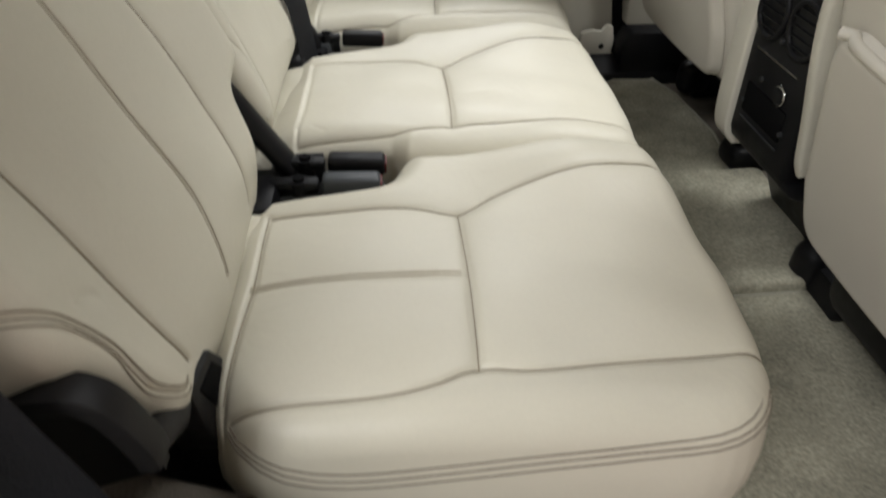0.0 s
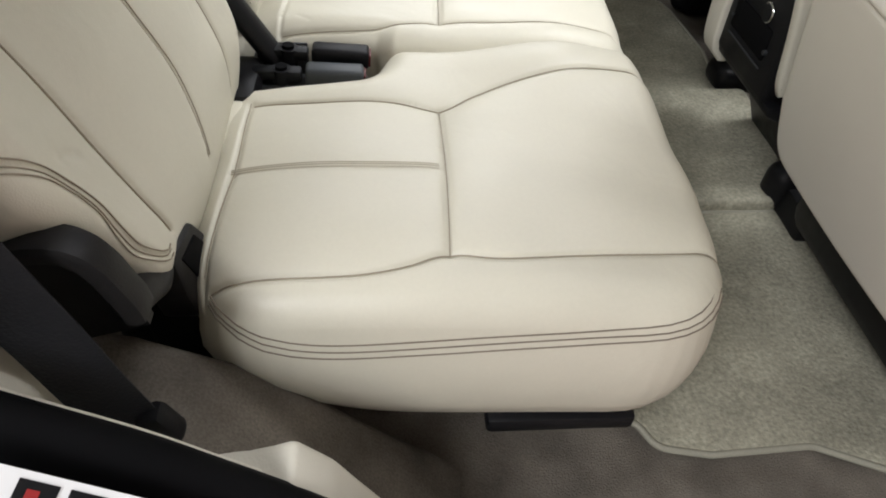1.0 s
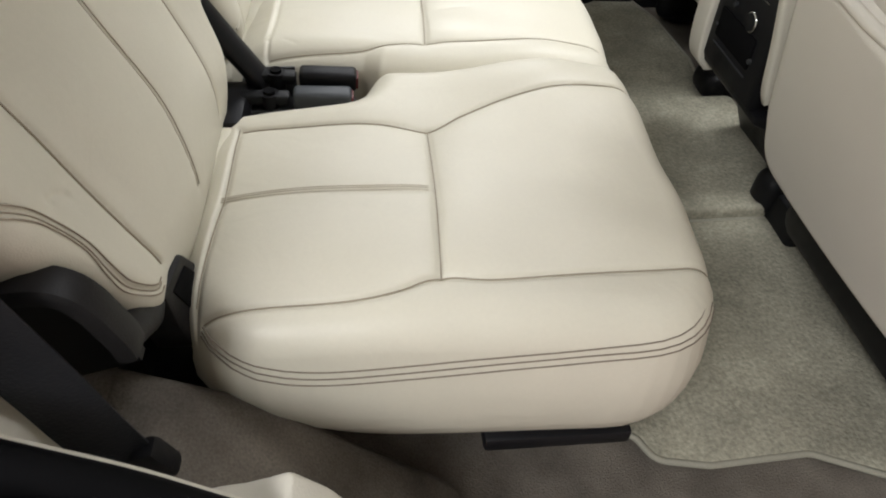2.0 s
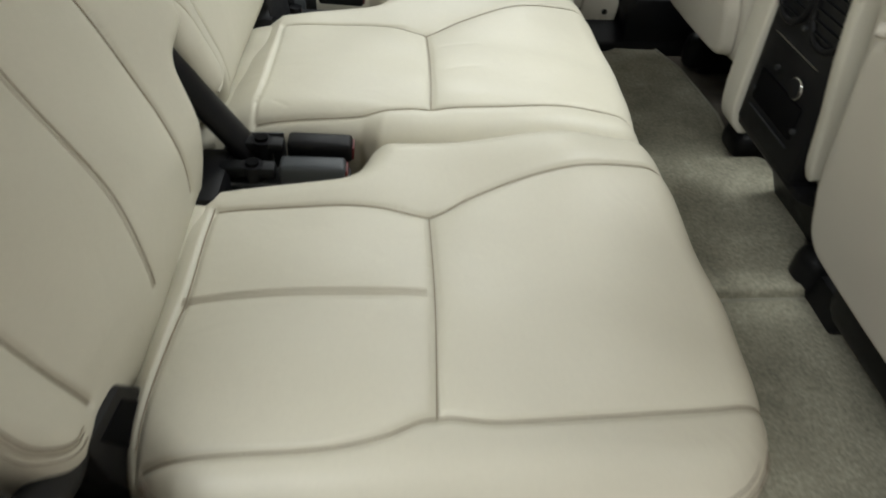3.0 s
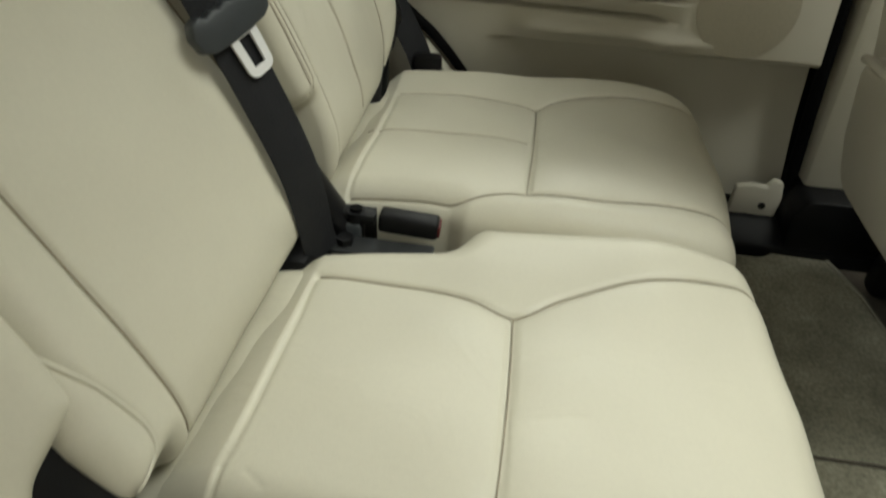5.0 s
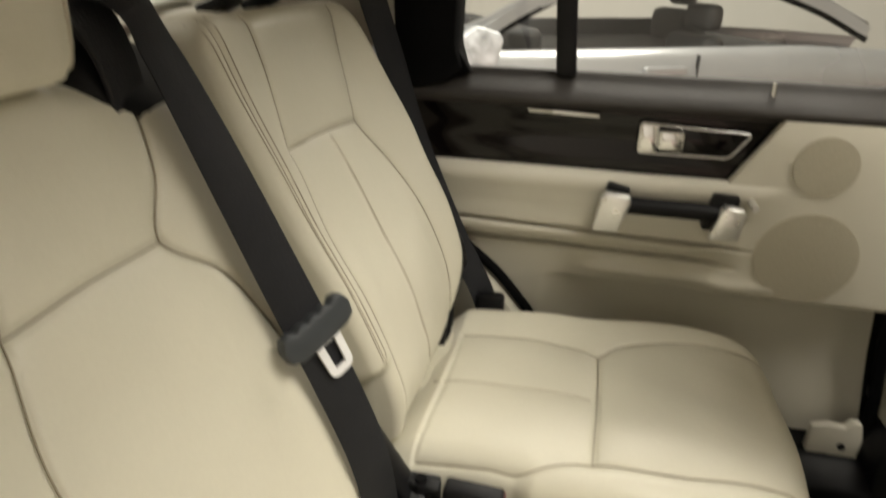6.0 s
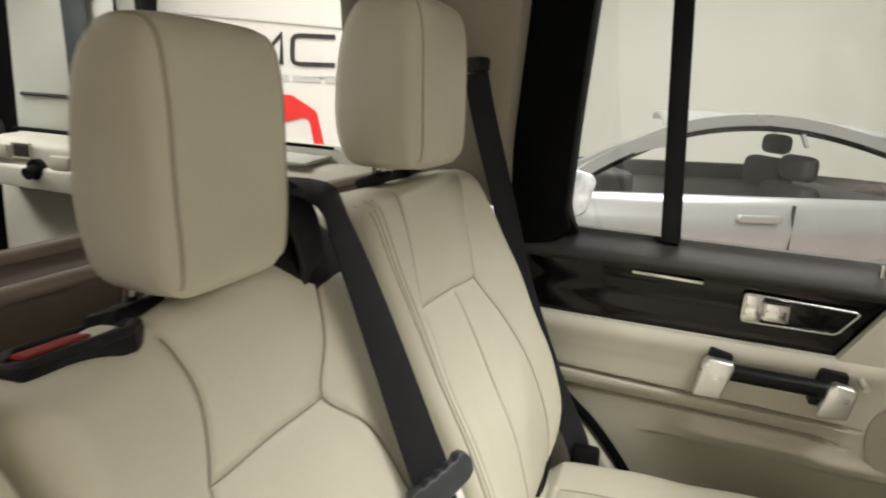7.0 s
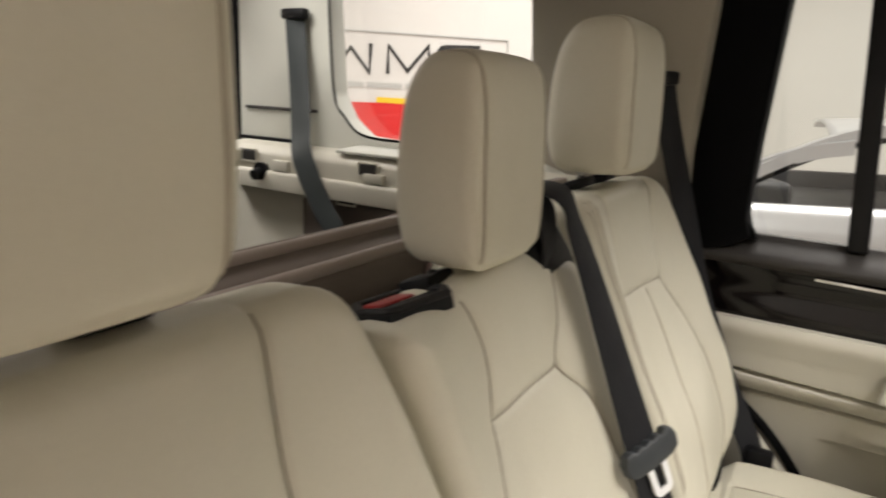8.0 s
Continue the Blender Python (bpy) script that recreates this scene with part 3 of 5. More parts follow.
o = rounded([(0.805, 0.0, 0.02), (1.112, 0.0, 0.02), (1.128, 0.25, 0.2), (1.105, 0.482, 0.05), (0.96, 0.522, 0.25), (0.84, 0.502, 0.06), (0.722, 0.492, 0.025), (0.748, 0.36, 0.2), (0.758, 0.17, 0.08), (0.738, 0.105, 0.04), (0.738, 0.042, 0.026), (0.795, 0.034, 0.014)])
R = back_line([(1.10, 0.53), (1.094, 0.634), (1.07, 0.736), (1.043, 0.822), (0.997, 0.873), (1.02, 0.92), (1.038, 0.985)])
L = back_line([(0.825, 0.53), (0.822, 0.62), (0.819, 0.69), (0.816, 0.79), (0.843, 0.873), (0.858, 0.93), (0.845, 0.975)])
cross = back_line([(0.845, 0.873), (0.912, 0.876), (0.997, 0.873)])
wing_line = spline([(0.752, 0.050), (0.776, 0.056), (0.783, 0.075), (0.776, 0.110), (0.764, 0.150), (0.758, 0.185)])
mpad, mob = backrest(mid_seat, o, [(R, 1.0), (L, 1.0), (cross, 1.0), (wing_line, 0.5)], 0.020, 0.008, 0.006)
part("wing_piping", sweep(mpad.world(wing_line) + np.array(_out) * 0.001, ring(0.0019, 8), tuple(_out)), LEATHER, mob, "leather piping round the wing", 60)
headrest(mid_seat, 0.9105, x=-0.352, z=1.091, h=0.191, w=0.1515, d=0.095)
LATCH = Matrix.Translation((-0.352, 0.802, 0.972)) @ Matrix.Scale(0.74, 4) @ Matrix.Rotation(radians(-16), 4, "Y") @ Matrix.Rotation(radians(80), 4, "Z")
bezel = [(-0.062, -0.05), (0.03, -0.055), (0.062, -0.02), (0.055, 0.045), (-0.03, 0.05), (-0.066, 0.0)]
latch = part("release_latch", moved(prism(bezel, "z", -0.009, 0.008, 0.003), LATCH), GREY_PLASTIC, mid_seat, "dark grey release latch bezel", 35)
part("bezel_rim", moved(sweep([(a * 0.9, b * 0.9, 0.009) for a, b in rounded([(a, b, 0.012) for a, b in bezel], 0.006)], ring(0.0065, 10, 0.8), closed=True), LATCH), ARCH_GREY, latch, "raised dark grey rim", 50)
part("latch_handle", moved(box(-0.034, 0.022, -0.004, 0.026, 0.006, 0.012, 0.003), LATCH), RED, latch, "red release handle", 35)

# far seat
far_seat = thing("rear_seat", "cream leather outer rear seat beside the closed door", "car seat", "rear seats")
o = rounded([(-0.20, 1.18, 0.02), (0.0, 1.176, 0.01), (0.02, 1.167, 0.012), (0.345, 1.170, 0.04), (0.374, 1.38, 0.30), (0.364, 1.613, 0.085), (-0.20, 1.592, 0.12)])
pad, cush, nl, fl, cr = cushion(far_seat, o,
    [(-0.122, 1.190), (-0.04, 1.190), (0.01, 1.189), (0.05, 1.206), (0.089, 1.219), (0.14, 1.220), (0.20, 1.224), (0.30, 1.24), (0.36, 1.245)],
    [(-0.12, 1.498), (-0.04, 1.501), (0.0, 1.502), (0.065, 1.492), (0.096, 1.483), (0.127, 1.506), (0.20, 1.532), (0.29, 1.545), (0.36, 1.547)],
    ((0.089, 1.219), (0.096, 1.483)), (0.0, 0.008), True, 1.55, 0.010, None, -0.124, (0.0, 0.04))
m_line = spline([(-0.138, 1.35), (-0.04, 1.352), (0.085, 1.35)], 12)
piped(pad, m_line, (-0.0027, 0.0, 0.0027), cush, SEAM_SOFT, 0.0002)
o = rounded([(1.205, 0.0, 0.02), (1.50, 0.0, 0.06), (1.59, 0.10, 0.08), (1.60, 0.35, 0.2), (1.545, 0.548, 0.06), (1.128, 0.548, 0.04), (1.145, 0.30, 0.2), (1.165, 0.125, 0.02), (1.200, 0.115, 0.012)])
R = back_line([(1.50, 0.55), (1.517, 0.63), (1.512, 0.72), (1.488, 0.80), (1.445, 0.873), (1.468, 0.943), (1.495, 1.02)])
L = back_line([(1.235, 0.55), (1.225, 0.66), (1.215, 0.78), (1.230, 0.885), (1.248, 0.96), (1.26, 1.03)])
cross = back_line([(1.228, 0.885), (1.33, 0.882), (1.447, 0.873)])
Mm = back_line([(1.36, 0.55), (1.355, 0.66), (1.345, 0.875)])
P = back_line([(1.186, 0.64), (1.176, 0.75), (1.160, 0.90), (1.145, 1.02)])
fpad, fob = backrest(far_seat, o, [(R, 1.0), (L, 0.8), (cross, 1.0), (Mm, 0.5), (P, 0.4)], 0.024, 0.022, 0.018)
piped(fpad, Mm, (-0.0027, 0.0, 0.0027), fob, SEAM_SOFT, 0.0002)
piped(fpad, P, (-0.007, 0.0, 0.007), fob)
headrest(far_seat, 1.337, x=-0.366, z=1.1535, h=0.2165, w=0.1985, d=0.126)

# seat frames under the cushions
for seat, y0, y1 in ((near_seat, 0.36, 0.70), (mid_seat, 0.79, 1.12), (far_seat, 1.22, 1.56)):
    part("seat_frame", box(-0.17, 0.25, y0 + 0.05, y1, 0.29, 0.345, 0.01), BLACK, seat, "black steel seat frame", 40)
    for y in (y0 + 0.10, y1 - 0.03):
        part("frame_leg", box(0.10, 0.30, y - 0.02, y + 0.02, FLOOR - 0.005, 0.315, 0.006), BLACK, seat, "black seat rail", 40)
    part("back_shell", moved(box(y0 - 0.02, y1 + 0.02, 0.03, 0.46, -0.096, -0.084, 0.004), BACK), BROWN, seat, "taupe carpeted back panel", 40)
    part("hinge_bracket", box(-0.26, -0.19, y0 + 0.05, y1 - 0.05, 0.33, 0.50, 0.01), BLACK, seat, "black hinge bracket", 40)

part("frame_bar", box(0.112, 0.268, 0.322, 0.40, 0.318, 0.341, 0.005), BLACK, near_seat, "black steel bar under the cushion", 40)

# outer hinge covers of the outer seats
def hinge_cover(seat, y, sgn):
    """Arched cover outside the backrest's foot, with a release pull beside the cushion; sgn: towards the car's middle."""
    ya = y - sgn * 0.0095
    run = spline([(-0.345, ya, 0.53), (-0.305, ya, 0.590), (-0.260, ya, 0.630), (-0.215, ya, 0.650), (-0.182, ya, 0.655), (-0.166, ya, 0.649), (-0.157, ya, 0.636), (-0.151, ya, 0.617), (-0.147, ya, 0.602), (-0.146, ya, 0.590)], 8)
    cover = part("hinge_cover", sweep(run, [(-0.0115, -0.008), (0.0115, -0.008), (0.0125, 0.0), (0.0105, 0.004), (0.006, 0.005), (-0.006, 0.005), (-0.0105, 0.004), (-0.0125, 0.0)], (0, 0, 1)), ARCH_GREY, seat, "dark grey arched hinge cover", 50)
    part("cover_plate", prism([(-0.42, 0.50), (-0.30, 0.53), (-0.20, 0.555), (-0.147, 0.572), (-0.152, 0.600), (-0.162, 0.632), (-0.182, 0.648), (-0.215, 0.643), (-0.26, 0.622), (-0.305, 0.580), (-0.42, 0.52)], "y", ya + sgn * 0.002, ya + sgn * 0.012), BLACK, cover, "black plate behind the arch", 40)
    part("hinge_link", sweep(spline([(-0.157, ya + sgn * 0.001, 0.597), (-0.155, ya + sgn * 0.012, 0.589), (-0.155, ya + sgn * 0.026, 0.580), (-0.156, ya + sgn * 0.046, 0.567), (-0.163, ya + sgn * 0.072, 0.556)], 8), ring(0.0125, 16, 0.8), (0.5, 0, 0.85)), ARCH_GREY, cover, "dark grey link to the release housing", 60)
    yb = y + sgn * 0.065
    face = [(y + sgn * a, b) for a, b in ((0.056, 0.566), (0.112, 0.553), (0.142, 0.505), (0.118, 0.480), (0.070, 0.480), (0.060, 0.520))]
    part("release_housing", prism(face, "x", -0.178, -0.147, 0.004), ARCH_GREY, cover, "dark grey release housing", 40)
    # Flat black patch on the housing paints the recess's shade.
    part("release_recess_shade", prism([(y + sgn * a, b) for a, b in ((0.070, 0.553), (0.106, 0.545), (0.126, 0.512), (0.090, 0.508))], "x", -0.149, -0.1455, 0.001), BLACK_SOFT, cover, "black patch for the shade in the release recess", 40)
    # Black box filling in the shade between release housing and cushion.
    part("side_shade", box(-0.20, -0.125, yb + 0.005, yb + 0.03, 0.36, 0.49, 0.012), BLACK, seat, "black side frame", 40)


hinge_cover(near_seat, 0.284, 1)
hinge_cover(far_seat, 1.60, -1)

# ---------------------------------------------------------------- seat belts
def buckle(y, x=-0.008, z=0.515, tilt=3, body=BLACK):
    b = thing("seat_belt_buckle", "black seat belt buckle lying between the seat cushions", "buckle", "belt buckles")
    m = Matrix.Translation((x, y, z)) @ Matrix.Rotation(radians(tilt), 4, "Y")
    part("buckle_body", moved(box(-0.070, 0.0, -0.0125, 0.0125, -0.013, 0.011, 0.005, 3), m), body, b, "", 40)
    part("release_button", moved(box(-0.001, 0.002, -0.010, 0.010, -0.009, 0.006, 0.001), m), RED_DARK, b, "dark red push button", 40)
    part("buckle_stalk", moved(box(-0.135, -0.074, -0.009, 0.009, -0.008, 0.006, 0.004), m), GREY_PLASTIC, b, "", 40)
    part("buckle_anchor", moved(sweep([(-0.098, 0, -0.03), (-0.098, 0, 0.006)], ring(0.0115, 16), (1, 0, 0)), m), BLACK, b, "black pivot", 40)
    part("pivot_cap", moved(sweep([(-0.098, 0, 0.006), (-0.098, 0, 0.0095)], ring(0.007, 14), (1, 0, 0)), m), BLACK_SOFT, b, "black pivot cap", 40)
    return b


def bolt_plate(y):
    p = thing("anchor_plate", "grey steel belt anchor plate with a bolt between the cushions", "bracket", "belt anchors")
    part("plate", box(-0.15, -0.01, y - 0.016, y + 0.016, 0.492, 0.499, 0.003), STEEL, p, "", 40)
    part("bolt", sweep([(-0.112, y, 0.498), (-0.112, y, 0.508)], ring(0.010, 6), (1, 0, 0)), BLACK, p, "black bolt head", 30)
    part("pivot_housing", box(-0.178, -0.135, y - 0.066, y + 0.03, 0.44, 0.518, 0.012), BLACK, p, "black hinge housing", 40)


for yy in (0.731, 1.150):
    buckle(yy)
    bolt_plate(yy - 0.029)
# Second buckle's grey body puts the light on its side into the colour.
buckle(0.699, -0.014, 0.507, 2, STRAP_GREY)


def webbing(name_label, points, ups, material=WEB, width=0.047):
    b = thing("seat_belt", name_label, "seat belt", "seat belts")
    pts = spline(points, 10)
    part("webbing", sweep(pts, flat(width, 0.0024), ups), material, b, "", 40)
    return b


def on_back(a, z, c):
    p = BACK @ Vector((a, up_back(z), c))
    return (p.x, p.y, p.z)


BELT_UP = (_out * 0.85 + Vector((0, -0.45, 0))).normalized()
TWIST = Matrix.Rotation(radians(-28), 4, "Y")
FLAT_UP = Vector((0.93, 0.10, 0.36)).normalized()
belt = webbing("black webbing belt over the backrest with a silver tongue", [(-0.47, 1.0, 0.975), (-0.428, 1.008, 1.030), (-0.385, 1.02, 1.052), on_back(1.034, 1.040, 0.032), on_back(1.047, 1.0, 0.035), on_back(1.056, 0.92, 0.036), on_back(1.064, 0.80, 0.037), on_back(1.072, 0.70, 0.037), on_back(1.078, 0.60, 0.032), (-0.13, 1.092, 0.50)], lambda s: FLAT_UP.lerp(BELT_UP, min(max((s - 0.40) / 0.30, 0), 1)) if s > 0.3 else Vector((0.5, 0.1, 0.85)).lerp(FLAT_UP, s / 0.3))
grip = [(-0.040, -0.012), (-0.030, -0.017), (-0.012, -0.0185), (0.012, -0.0185), (0.030, -0.017), (0.040, -0.012), (0.042, 0.002), (0.037, 0.013), (0.028, 0.015), (0.022, 0.010), (0.014, 0.0135), (0.007, 0.010), (0.0, 0.0135), (-0.007, 0.010), (-0.014, 0.0135), (-0.022, 0.010), (-0.028, 0.015), (-0.037, 0.013), (-0.042, 0.002)]
stop = part("tongue_grip", moved(prism(grip, "z", -0.006, 0.008, 0.0025, 2), BACK @ Matrix.Translation((1.070, up_back(0.750), 0.043)) @ Matrix.Rotation(radians(8), 4, "Z") @ TWIST), STRAP_GREY, belt, "grey scalloped tongue grip", 40)
tongue_m = BACK @ Matrix.Translation((1.071, up_back(0.752), 0.047)) @ Matrix.Rotation(radians(8), 4, "Z") @ TWIST
part("tongue", moved(sweep([(x, y, 0) for x, y in rounded([(-0.0115, -0.018, 0.004), (0.0115, -0.018, 0.004), (0.0105, -0.054, 0.006), (-0.0105, -0.054, 0.006)], 0.003)], flat(0.0085, 0.003), (0, 0, 1), closed=True), tongue_m), TONGUE, stop, "pale silver steel tongue", 40)
for s in (-1, 1):
    part("tongue_horn", moved(sweep([(s * 0.011, -0.02, 0), (s * 0.021, -0.010, 0), (s * 0.023, -0.002, 0.001)], flat(0.006, 0.003), (0, 0, 1)), tongue_m), TONGUE, stop, "pale silver horn", 40)
cover = thing("belt_guide", "black belt guide on top of the backrest", "belt guide")
part("guide_body", moved(prism([(1.000, 0.478), (1.104, 0.44), (1.104, 0.485), (1.078, 0.530), (1.030, 0.550), (0.992, 0.535), (0.982, 0.50)], "z", -0.085, 0.006, 0.018, 4), BACK), BLACK, cover, "", 60)
part("guide_flap", sweep(spline([on_back(1.000, 1.048, 0.002), on_back(1.006, 1.040, 0.016), on_back(1.014, 1.020, 0.020), on_back(1.024, 0.995, 0.012), on_back(1.032, 0.972, 0.0)], 6), flat(0.046, 0.005), tuple(_out)), WEB, cover, "dark fabric flap under the belt", 50)

belt = webbing("black webbing belt hanging from the far pillar", [(-0.345, 1.588, 1.18), (-0.327, 1.602, 1.10), (-0.284, 1.622, 0.95), (-0.24, 1.635, 0.80), (-0.17, 1.630, 0.64), (-0.11, 1.618, 0.53), (-0.09, 1.61, 0.44)], lambda s: Vector((0.75, -0.66, 0)))
part("belt_loop", moved(box(-0.012, 0.012, -0.034, 0.034, -0.012, 0.012, 0.006), Matrix.Translation((-0.345, 1.586, 1.192)) @ Matrix.Rotation(radians(42), 4, "Z")), BLACK, belt, "black upper belt loop", 40)
part("belt_anchor", box(-0.12, -0.07, 1.595, 1.622, 0.43, 0.54, 0.008), BLACK, belt, "black lower anchor", 40)

belt = webbing("black webbing belt falling to the sill by the open door", [(-0.30, 0.225, 1.20), (-0.255, 0.235, 0.95), (-0.222, 0.240, 0.76), (-0.203, 0.242, 0.66), (-0.190, 0.242, 0.60), (-0.180, 0.241, 0.55), (-0.168, 0.240, 0.50), (-0.162, 0.240, 0.475)], lambda s: Vector((0.15, -0.92, 0.33)), width=0.044)
part("belt_anchor", moved(box(-0.012, 0.010, -0.010, 0.010, -0.020, 0.016, 0.006), Matrix.Translation((-0.150, 0.243, 0.502)) @ Matrix.Rotation(radians(-20), 4, "Y")), BLACK, belt, "black lower anchor", 40)
for yo in (0.0, 0.414):
    arm = thing("hinge_arm", "black plastic covered hinge arm between the backrests", "hinge", "hinge arms")
    run = spline([(-0.222, 0.722 + yo, 0.668), (-0.200, 0.724 + yo, 0.645), (-0.175, 0.728 + yo, 0.603), (-0.152, 0.732 + yo, 0.560), (-0.130, 0.736 + yo, 0.520), (-0.120, 0.738 + yo, 0.500)], 6)
    tips = [(a, b) for a, b in ring(0.0205, 14, 0.62)]
    part("arm_cover", sweep(run, tips, (0.85, 0, 0.5)), BLACK, arm, "", 50)
    part("arm_foot", box(-0.150, -0.098, 0.722 + yo, 0.750 + yo, 0.470, 0.514, 0.006), STRAP_GREY, arm, "blue grey hinge foot", 40)
    part("side_plate", box(-0.140, -0.085, 0.7515 + yo, 0.7545 + yo, 0.472, 0.520, 0.001), STEEL, arm, "grey steel side plate", 40)
belt = webbing("grey webbing belt of the third row by the boot window", [(-1.225, 1.580, 1.31), (-1.192, 1.560, 1.15), (-1.150, 1.520, 1.05), (-1.110, 1.484, 0.985), (-1.045, 1.478, 0.88), (-1.005, 1.476, 0.83), (-0.98, 1.476, 0.75)], lambda s: Vector((0.3, -0.95, 0)), WEB_GREY, 0.052)
part("belt_loop", box(-1.26, -1.185, 1.565, 1.592, 1.30, 1.325, 0.007), BLACK, belt, "black upper belt loop", 40)

# ---------------------------------------------------------------- far rear door
def sheet(name, x0, x1, z0, z1, depth, material, parent, label="", nx=70, nz=50, slant=None, back=0.02, inside=None):
    """A trim panel facing the cabin: depth(x, z) gives its place across the car; thick, with closed rims."""
    verts, faces = [], []
    u, w = np.linspace(0, 1, nx + 1), np.linspace(0, 1, nz + 1)
    idx = {}
    for i, a in enumerate(u):
        for j, b in enumerate(w):
            z = z0 + (z1 - z0) * b
            lo, hi = (slant(z) if slant else (x0, x1))
            x = lo + (hi - lo) * a
            zz = z if not callable(inside) else inside(x, b)
            idx[i, j] = len(verts)
            verts.append((x, float(depth(x, zz)), zz))
    for i in range(nx):
        for j in range(nz):
            faces.append((idx[i, j], idx[i, j + 1], idx[i + 1, j + 1], idx[i + 1, j]))
    loop = [idx[i, 0] for i in range(nx)] + [idx[nx, j] for j in range(nz)] + [idx[i, nz] for i in range(nx, 0, -1)] + [idx[0, j] for j in range(nz, 0, -1)]
    k = len(verts)
    verts += [(verts[i][0], verts[i][1] + back, verts[i][2]) for i in loop]
    for i in range(len(loop)):
        j = (i + 1) % len(loop)
        faces.append((loop[i], loop[j], k + j, k + i))
    ob = from_arrays(name, verts, faces, material, parent, label)
    ob.data.set_sharp_from_angle(angle=radians(50))
    return ob


def bell(v, c, w):
    return math.exp(-((v - c) / w) ** 2)


def step(v, a, b):
    s = min(max((v - a) / (b - a), 0), 1)
    return s * s * (3 - 2 * s)


def door_depth(x, z):
    """The cream door lining: arm rest roll, two grooves, pocket, speaker bulge towards the front edge."""
    y = 1.700
    speaker = step(x, 0.27 + 0.40 * max(z - 0.62, -0.1), 0.33 + 0.40 * max(z - 0.62, -0.1))
    y -= 0.022 * bell(z, 0.745, 0.028) * (1 - speaker)
    y -= 0.020 * step(z, 0.60, 0.64) * (1 - step(z, 0.70, 0.76)) * (1 - speaker)
    y += 0.022 * (bell(z, 0.652 - 0.03 * (x + 0.1), 0.0028) + bell(z, 0.612 - 0.02 * (x + 0.1), 0.0034)) * (1 - speaker)
    pocket = step(0.552 - z, 0.0, 0.010) * step(x, -0.02, 0.10)
    y -= 0.020 * speaker * step(z, 0.535, 0.560)
    y += 0.034 * pocket * (1 - 0.5 * step(0.56 - z, 0.10, 0.26))
    y -= 0.010 * bell(z, 0.572, 0.012) * step(x, 0.02, 0.12) * (1 - step(x, 0.25, 0.45))
    return y


door = thing("rear_door", "closed rear car door with cream lining and black lacquer strip", "car door")
sheet("door_lining", -0.27, 0.575, 0.27, 0.756, door_depth, CREAM, door, "cream moulded door lining", 110, 260, slant=lambda z: (-0.27 + 0.0 * z, 0.60 - 0.105 * (z - 0.27)))
sheet("speaker_panel", 0.30, 0.52, 0.750, 0.862, lambda x, z: 1.6805 + 0.10 * max(z - 0.83, 0), CREAM, door, "cream speaker panel", 12, 10, slant=lambda z: (0.276 + 0.62 * (z - 0.752), 0.547 - 0.1 * (z - 0.765)))
sheet("lacquer_strip", -0.30, 0.33, 0.752, 0.862, lambda x, z: 1.703 + 0.006 * bell(z, 0.81, 0.02), GLOSS, door, "glossy black lacquer strip", 40, 12, slant=lambda z: (-0.30, 0.272 + 0.62 * (z - 0.752)))
sheet("door_top", -0.30, 0.62, 0.858, 0.912, lambda x, z: 1.686 + 0.059 * step(z, 0.872, 0.914) + 0.008 * step(0.868 - z, 0, 0.010), SILL, door, "brown grey padded door top", 30, 24)
for cz, r, cx in ((0.795, 0.048, 0.415), (0.637, 0.080, 0.420)):
    disc = [(cx + r * math.cos(a), cz + r * math.sin(a)) for a in np.linspace(0, 2 * math.pi, 48, endpoint=False)]
    part("speaker_grille", prism(disc, "y", 1.6775, 1.70), GRILLE, door, "taupe speaker mesh", 40)
# pull handle
pull = part("pull_handle", sweep(spline([(0.115, 1.656, 0.712), (0.17, 1.654, 0.712), (0.24, 1.656, 0.711), (0.300, 1.66, 0.709)], 6), ring(0.017, 14, 0.85)), BLACK, door, "black pull grip with chrome ends", 50)
part("handle_end", prism([(0.066, 0.667), (0.110, 0.667), (0.126, 0.724), (0.123, 0.733), (0.083, 0.737), (0.076, 0.729)], "y", 1.634, 1.655, 0.004, 3), HANDLE_SILVER, pull, "satin silver end", 40)
part("handle_end", prism([(0.254, 0.670), (0.299, 0.673), (0.306, 0.717), (0.302, 0.726), (0.273, 0.730), (0.266, 0.723)], "y", 1.634, 1.655, 0.004, 3), HANDLE_SILVER, pull, "satin silver end", 40)
for mount in ([(0.072, 0.675), (0.108, 0.675), (0.124, 0.738), (0.086, 0.746)], [(0.244, 0.680), (0.294, 0.680), (0.296, 0.740), (0.255, 0.742)]):
    part("handle_mount", prism(mount, "y", 1.6552, 1.69, 0.004), BLACK, pull, "black mount behind the silver end", 40)
part("handle_button", sweep([(0.316, 1.640, 0.730), (0.316, 1.69, 0.730)], ring(0.006, 14), (1, 0, 0)), HANDLE_SILVER, pull, "small silver screw cover", 40)
# release lever in its cup
rel = part("release_cup", prism([(0.128, 0.795), (0.275, 0.795), (0.300, 0.835), (0.296, 0.842), (0.128, 0.842)], "y", 1.696, 1.712, 0.002), GLOSS, door, "black cup", 30)
rim_pts = rounded([(0.128, 0.794, 0.006), (0.272, 0.794, 0.02), (0.302, 0.836, 0.005), (0.128, 0.843, 0.006)], 0.006)
part("chrome_rim", sweep([(x, 1.694, z) for x, z in rim_pts], ring(0.0022, 8), (0, 1, 0), closed=True), CHROME, rel, "thin chrome rim", 60)
part("chrome_plate", box(0.128, 0.158, 1.690, 1.698, 0.795, 0.842, 0.003), CHROME, rel, "satin chrome plate", 40)
